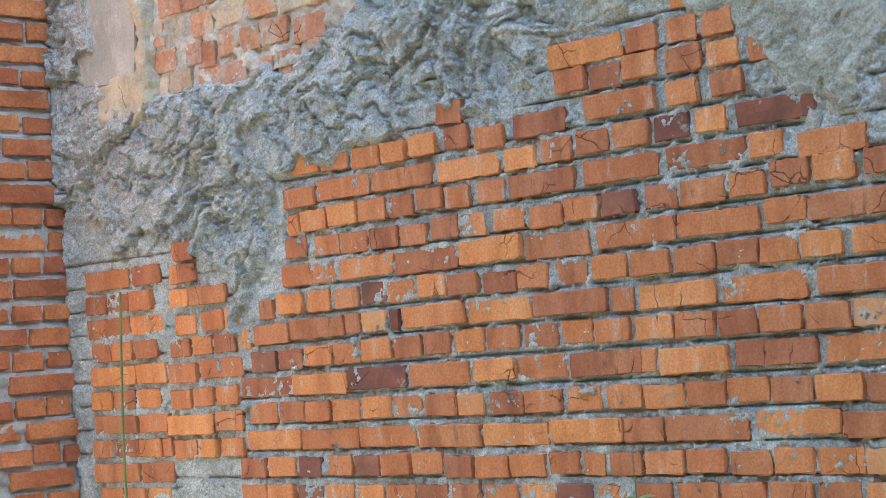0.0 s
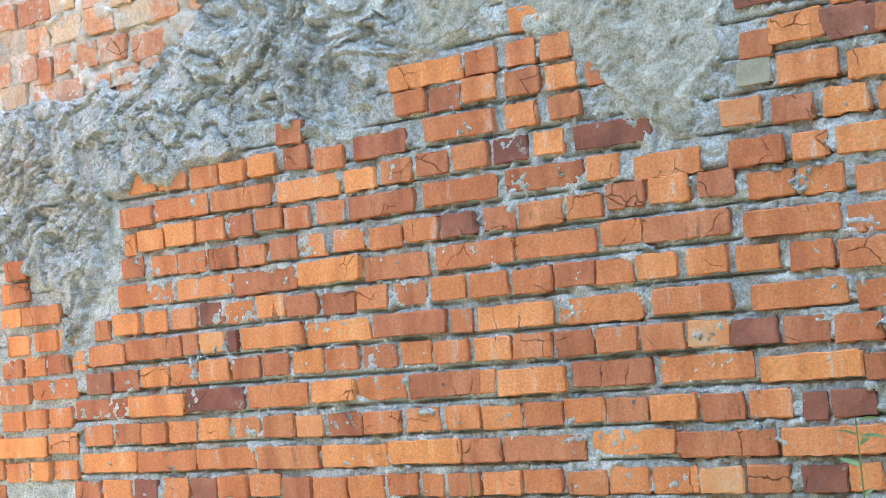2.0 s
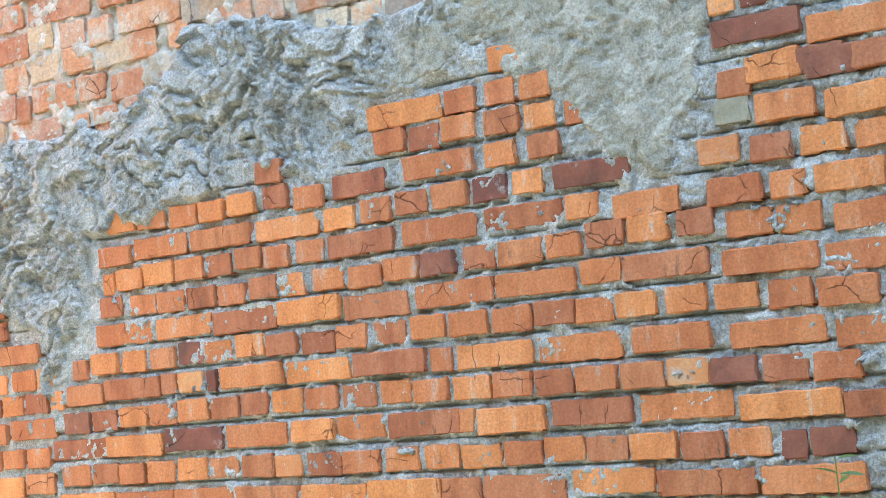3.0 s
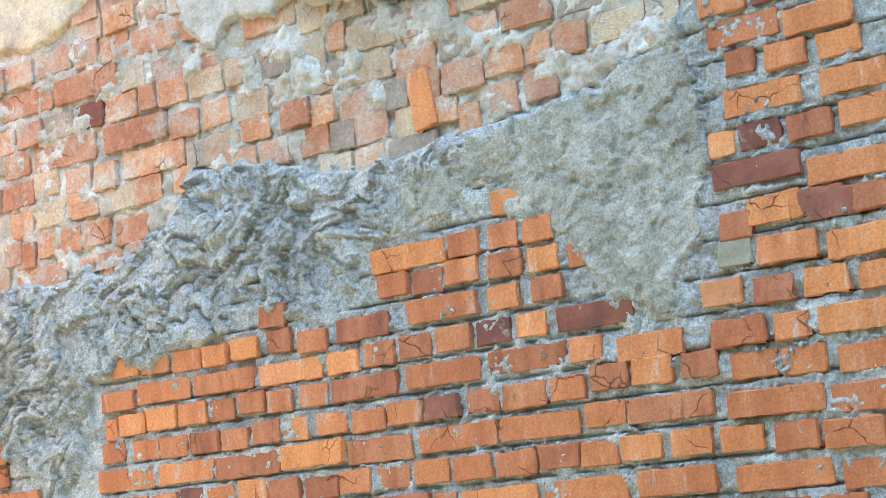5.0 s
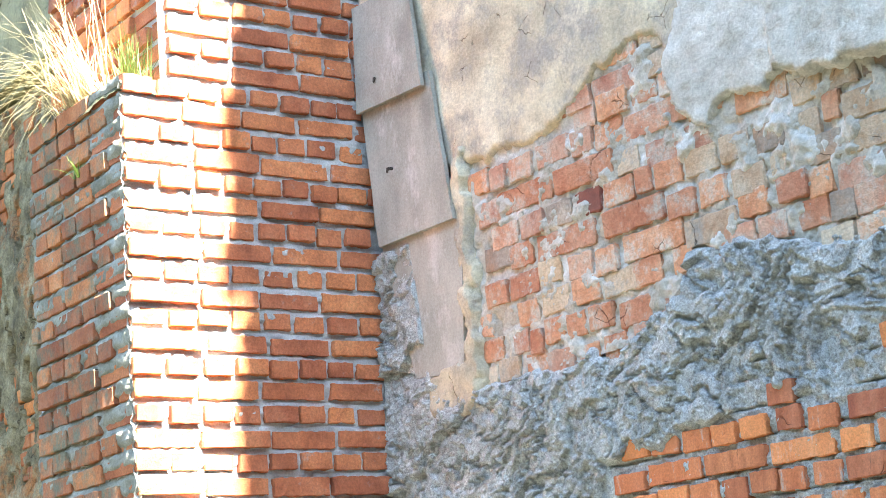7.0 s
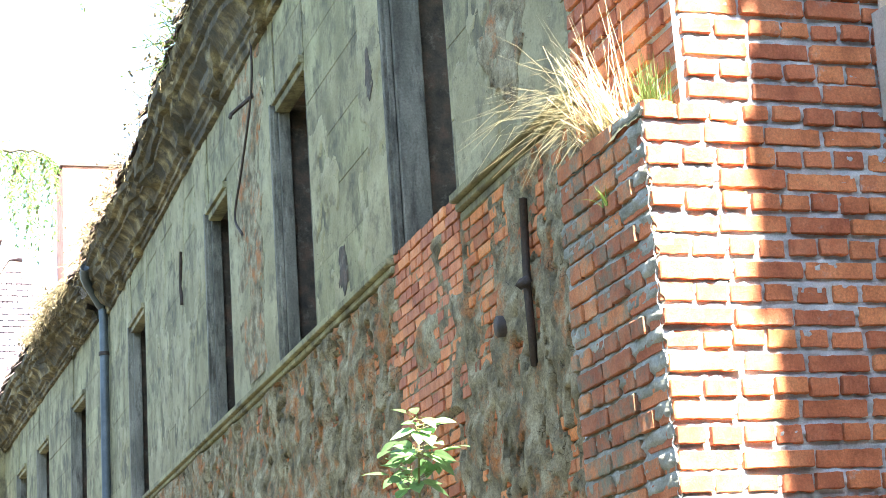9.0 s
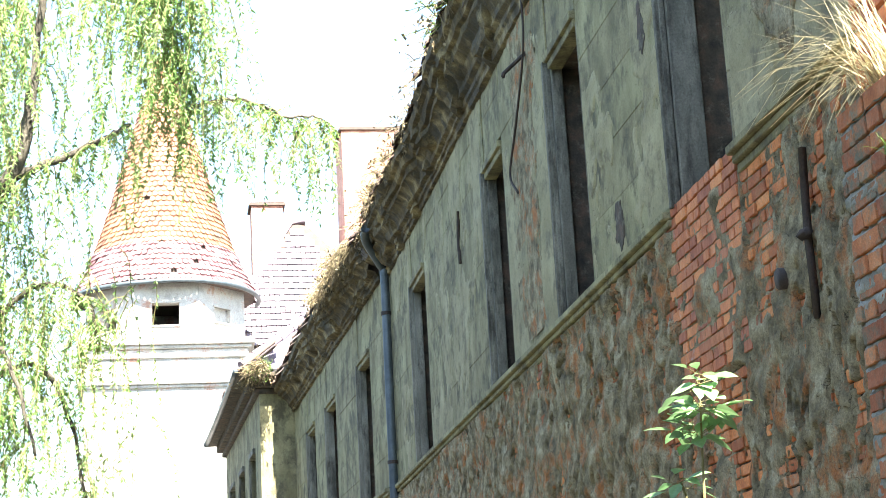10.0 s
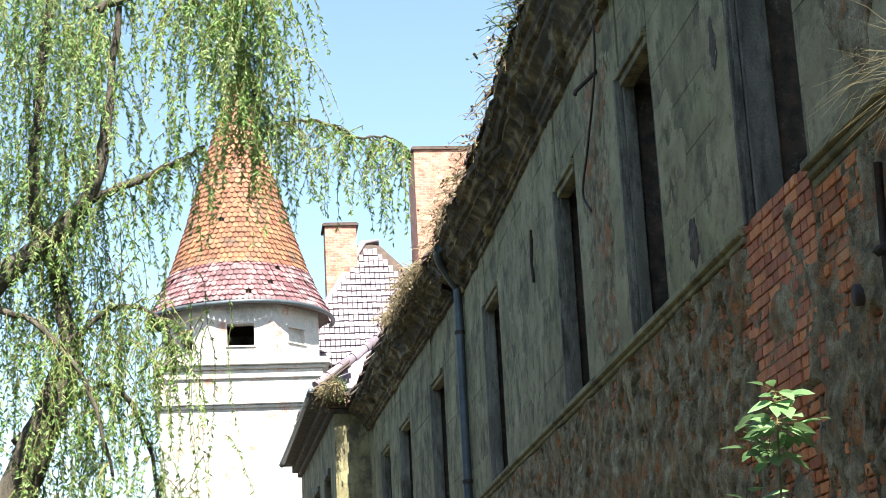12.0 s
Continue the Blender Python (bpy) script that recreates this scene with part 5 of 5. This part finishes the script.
# crown above and the curtains that hang out of it
curtain(230, (-15.5, -11.8), (-6.2, -4.2), (6.4, 8.6), (0.7, 2.4))
curtain(150, (-14.5, -12.2), (-4.9, -3.4), (6.6, 8.2), (0.5, 1.6))
curtain(120, (-12.9, -12.3), (-3.55, -3.1), (6.5, 7.6), (0.6, 1.5), 1.1)
curtain(40, (-13.6, -12.4), (-3.1, -2.85), (6.1, 6.9), (0.5, 1.3), 0.55)
curtain(140, (-14.2, -13.0), (-5.6, -4.2), (5.2, 6.3), (0.6, 1.9), 0.8)
curtain(60, (-14.2, -13.0), (-4.6, -3.8), (4.2, 5.2), (0.6, 1.6), 0.6)
curtain(70, (-14.6, -13.2), (-5.8, -4.4), (3.6, 4.8), (0.5, 1.6), 0.8)
curtain(130, (-15.2, -13.2), (-6.2, -4.5), (2.6, 4.6), (0.6, 1.9))
curtain(60, (-15.0, -13.4), (-4.4, -3.7), (2.8, 3.9), (0.5, 1.4), 0.6)
for line, r0, r1 in BOUGHS[2:]:
    pts = curve_points(line, 7)
    for q in pts[2:]:
        for _ in range(2):
            strand(q, rng.uniform(0.25, 0.9), 0.7 if line[0][1] > -3.3 else 0.9)
# twigs on the far thin bough
for _ in range(16):
    strand((-13.2, rng.uniform(-2.75, -1.95), rng.uniform(5.95, 6.25)), rng.uniform(0.15, 0.75), 0.75)
curtain(3, (-12.6, -12.4), (-2.35, -2.2), (7.2, 7.4), (0.35, 0.6))
tagged(part("twig_mass", raw("twig_mass", TV, TF), M_TWIG, willow, "thin yellowish hanging twigs"), kind="stuff")
tagged(part("crown", raw("crown", LV, LF), M_LEAF, willow, "narrow bright green leaves"), kind="stuff")

# ---- sapling in front of the facade ----
sapling = thing("sapling", "young green sapling with toothed leaves in sunlight", "plant", at=(-7.03, -1.2, 0))


def leaf(v, f, at, way, L, w, rng):
    side = way.cross(Vector((rng.gauss(0, 0.3), rng.gauss(0, 0.3), 1))).normalized()
    up = side.cross(way).normalized()
    k = len(v)
    rows = [(0.0, 0.05), (0.25, 0.8), (0.5, 1.0), (0.75, 0.62), (1.0, 0.03)]
    for t, s in rows:
        mid = at + way * L * t + up * (-0.25 * L * t * t)
        v += [mid - side * w * s + up * 0.12 * w * s, mid, mid + side * w * s + up * 0.12 * w * s]
    for i in range(len(rows) - 1):
        a = k + 3 * i
        f += [(a, a + 1, a + 4, a + 3), (a + 1, a + 2, a + 5, a + 4)]


rng = random.Random(15)
SV, SF, PV, PF = [], [], [], []
stem = curve_points([(0, 0, 0), (0.02, 0, 1.2), (-0.02, 0, 2.2), (0.06, 0.0, 2.86)], 6)
tube(SV, SF, stem, [0.012 - 0.008 * i / (len(stem) - 1) for i in range(len(stem))], 6)
stem2 = curve_points([(-0.02, 0, 2.0), (-0.2, 0.02, 2.25), (-0.33, 0, 2.47)], 5)
tube(SV, SF, stem2, [0.006] * len(stem2), 5)
for top, count in (((0.06, 0, 2.84), 18), ((0.03, 0, 2.74), 16), ((-0.05, 0, 2.64), 14), ((-0.33, 0, 2.46), 12), ((0.14, 0.02, 2.7), 14), ((-0.16, 0, 2.68), 9), ((-0.3, 0, 2.3), 4), ((0.02, 0, 2.3), 4)):
    for i in range(count):
        a = rng.uniform(0, 2 * math.pi)
        way = Vector((math.cos(a), math.sin(a), rng.uniform(-0.5, 0.55))).normalized()
        start = Vector(top) + Vector((rng.gauss(0, 0.02), rng.gauss(0, 0.02), rng.gauss(0, 0.02)))
        stalk = start + way * rng.uniform(0.02, 0.1)
        tube(SV, SF, [start, stalk], [0.002, 0.0015], 3)
        leaf(PV, PF, stalk, way, rng.uniform(0.06, 0.125), rng.uniform(0.02, 0.036), rng)
part("stem", raw("stem", SV, SF), M_TWIG, sapling)
part("leaves", raw("leaves", PV, PF), M_SAPLING, sapling)

# thin green shoot by the corner and weeds at the wall's foot
v, f = [], []
tube(v, f, curve_points([(-4.5, -0.22, 0), (-4.48, -0.22, 0.9), (-4.47, -0.22, 1.4), (-4.45, -0.21, 1.85)], 6), [0.004] * 19, 5)
tagged(part("shoot", raw("shoot", v, f), M_STEM), "thin green leafless shoot beside the wall", "plant")


def weed(place, height, count, name="weed"):
    ob = thing(name, "small green weed growing at the brick wall", "plant", "wall weeds", at=place)
    v, f, s, g = [], [], [], []
    tube(s, g, [(0, 0, 0), (0.01, 0, height * 0.5), (0.0, -0.01, height)], [0.004, 0.003, 0.002], 4)
    for i in range(count):
        a = rng.uniform(0, 2 * math.pi)
        z = height * rng.uniform(0.75, 1.0)
        leaf(v, f, Vector((0, 0, z)), Vector((math.cos(a), math.sin(a), rng.uniform(0.0, 0.8))).normalized(), rng.uniform(0.03, 0.06), 0.006, rng)
    part("stem", raw("stem", s, g), M_STEM, ob)
    part("leaves", raw("leaves", v, f), M_SAPLING, ob)


weed((-1.54, -0.25, 0.0), 1.42, 16)
weed((-2.53, -0.2, 0.0), 1.33, 9)
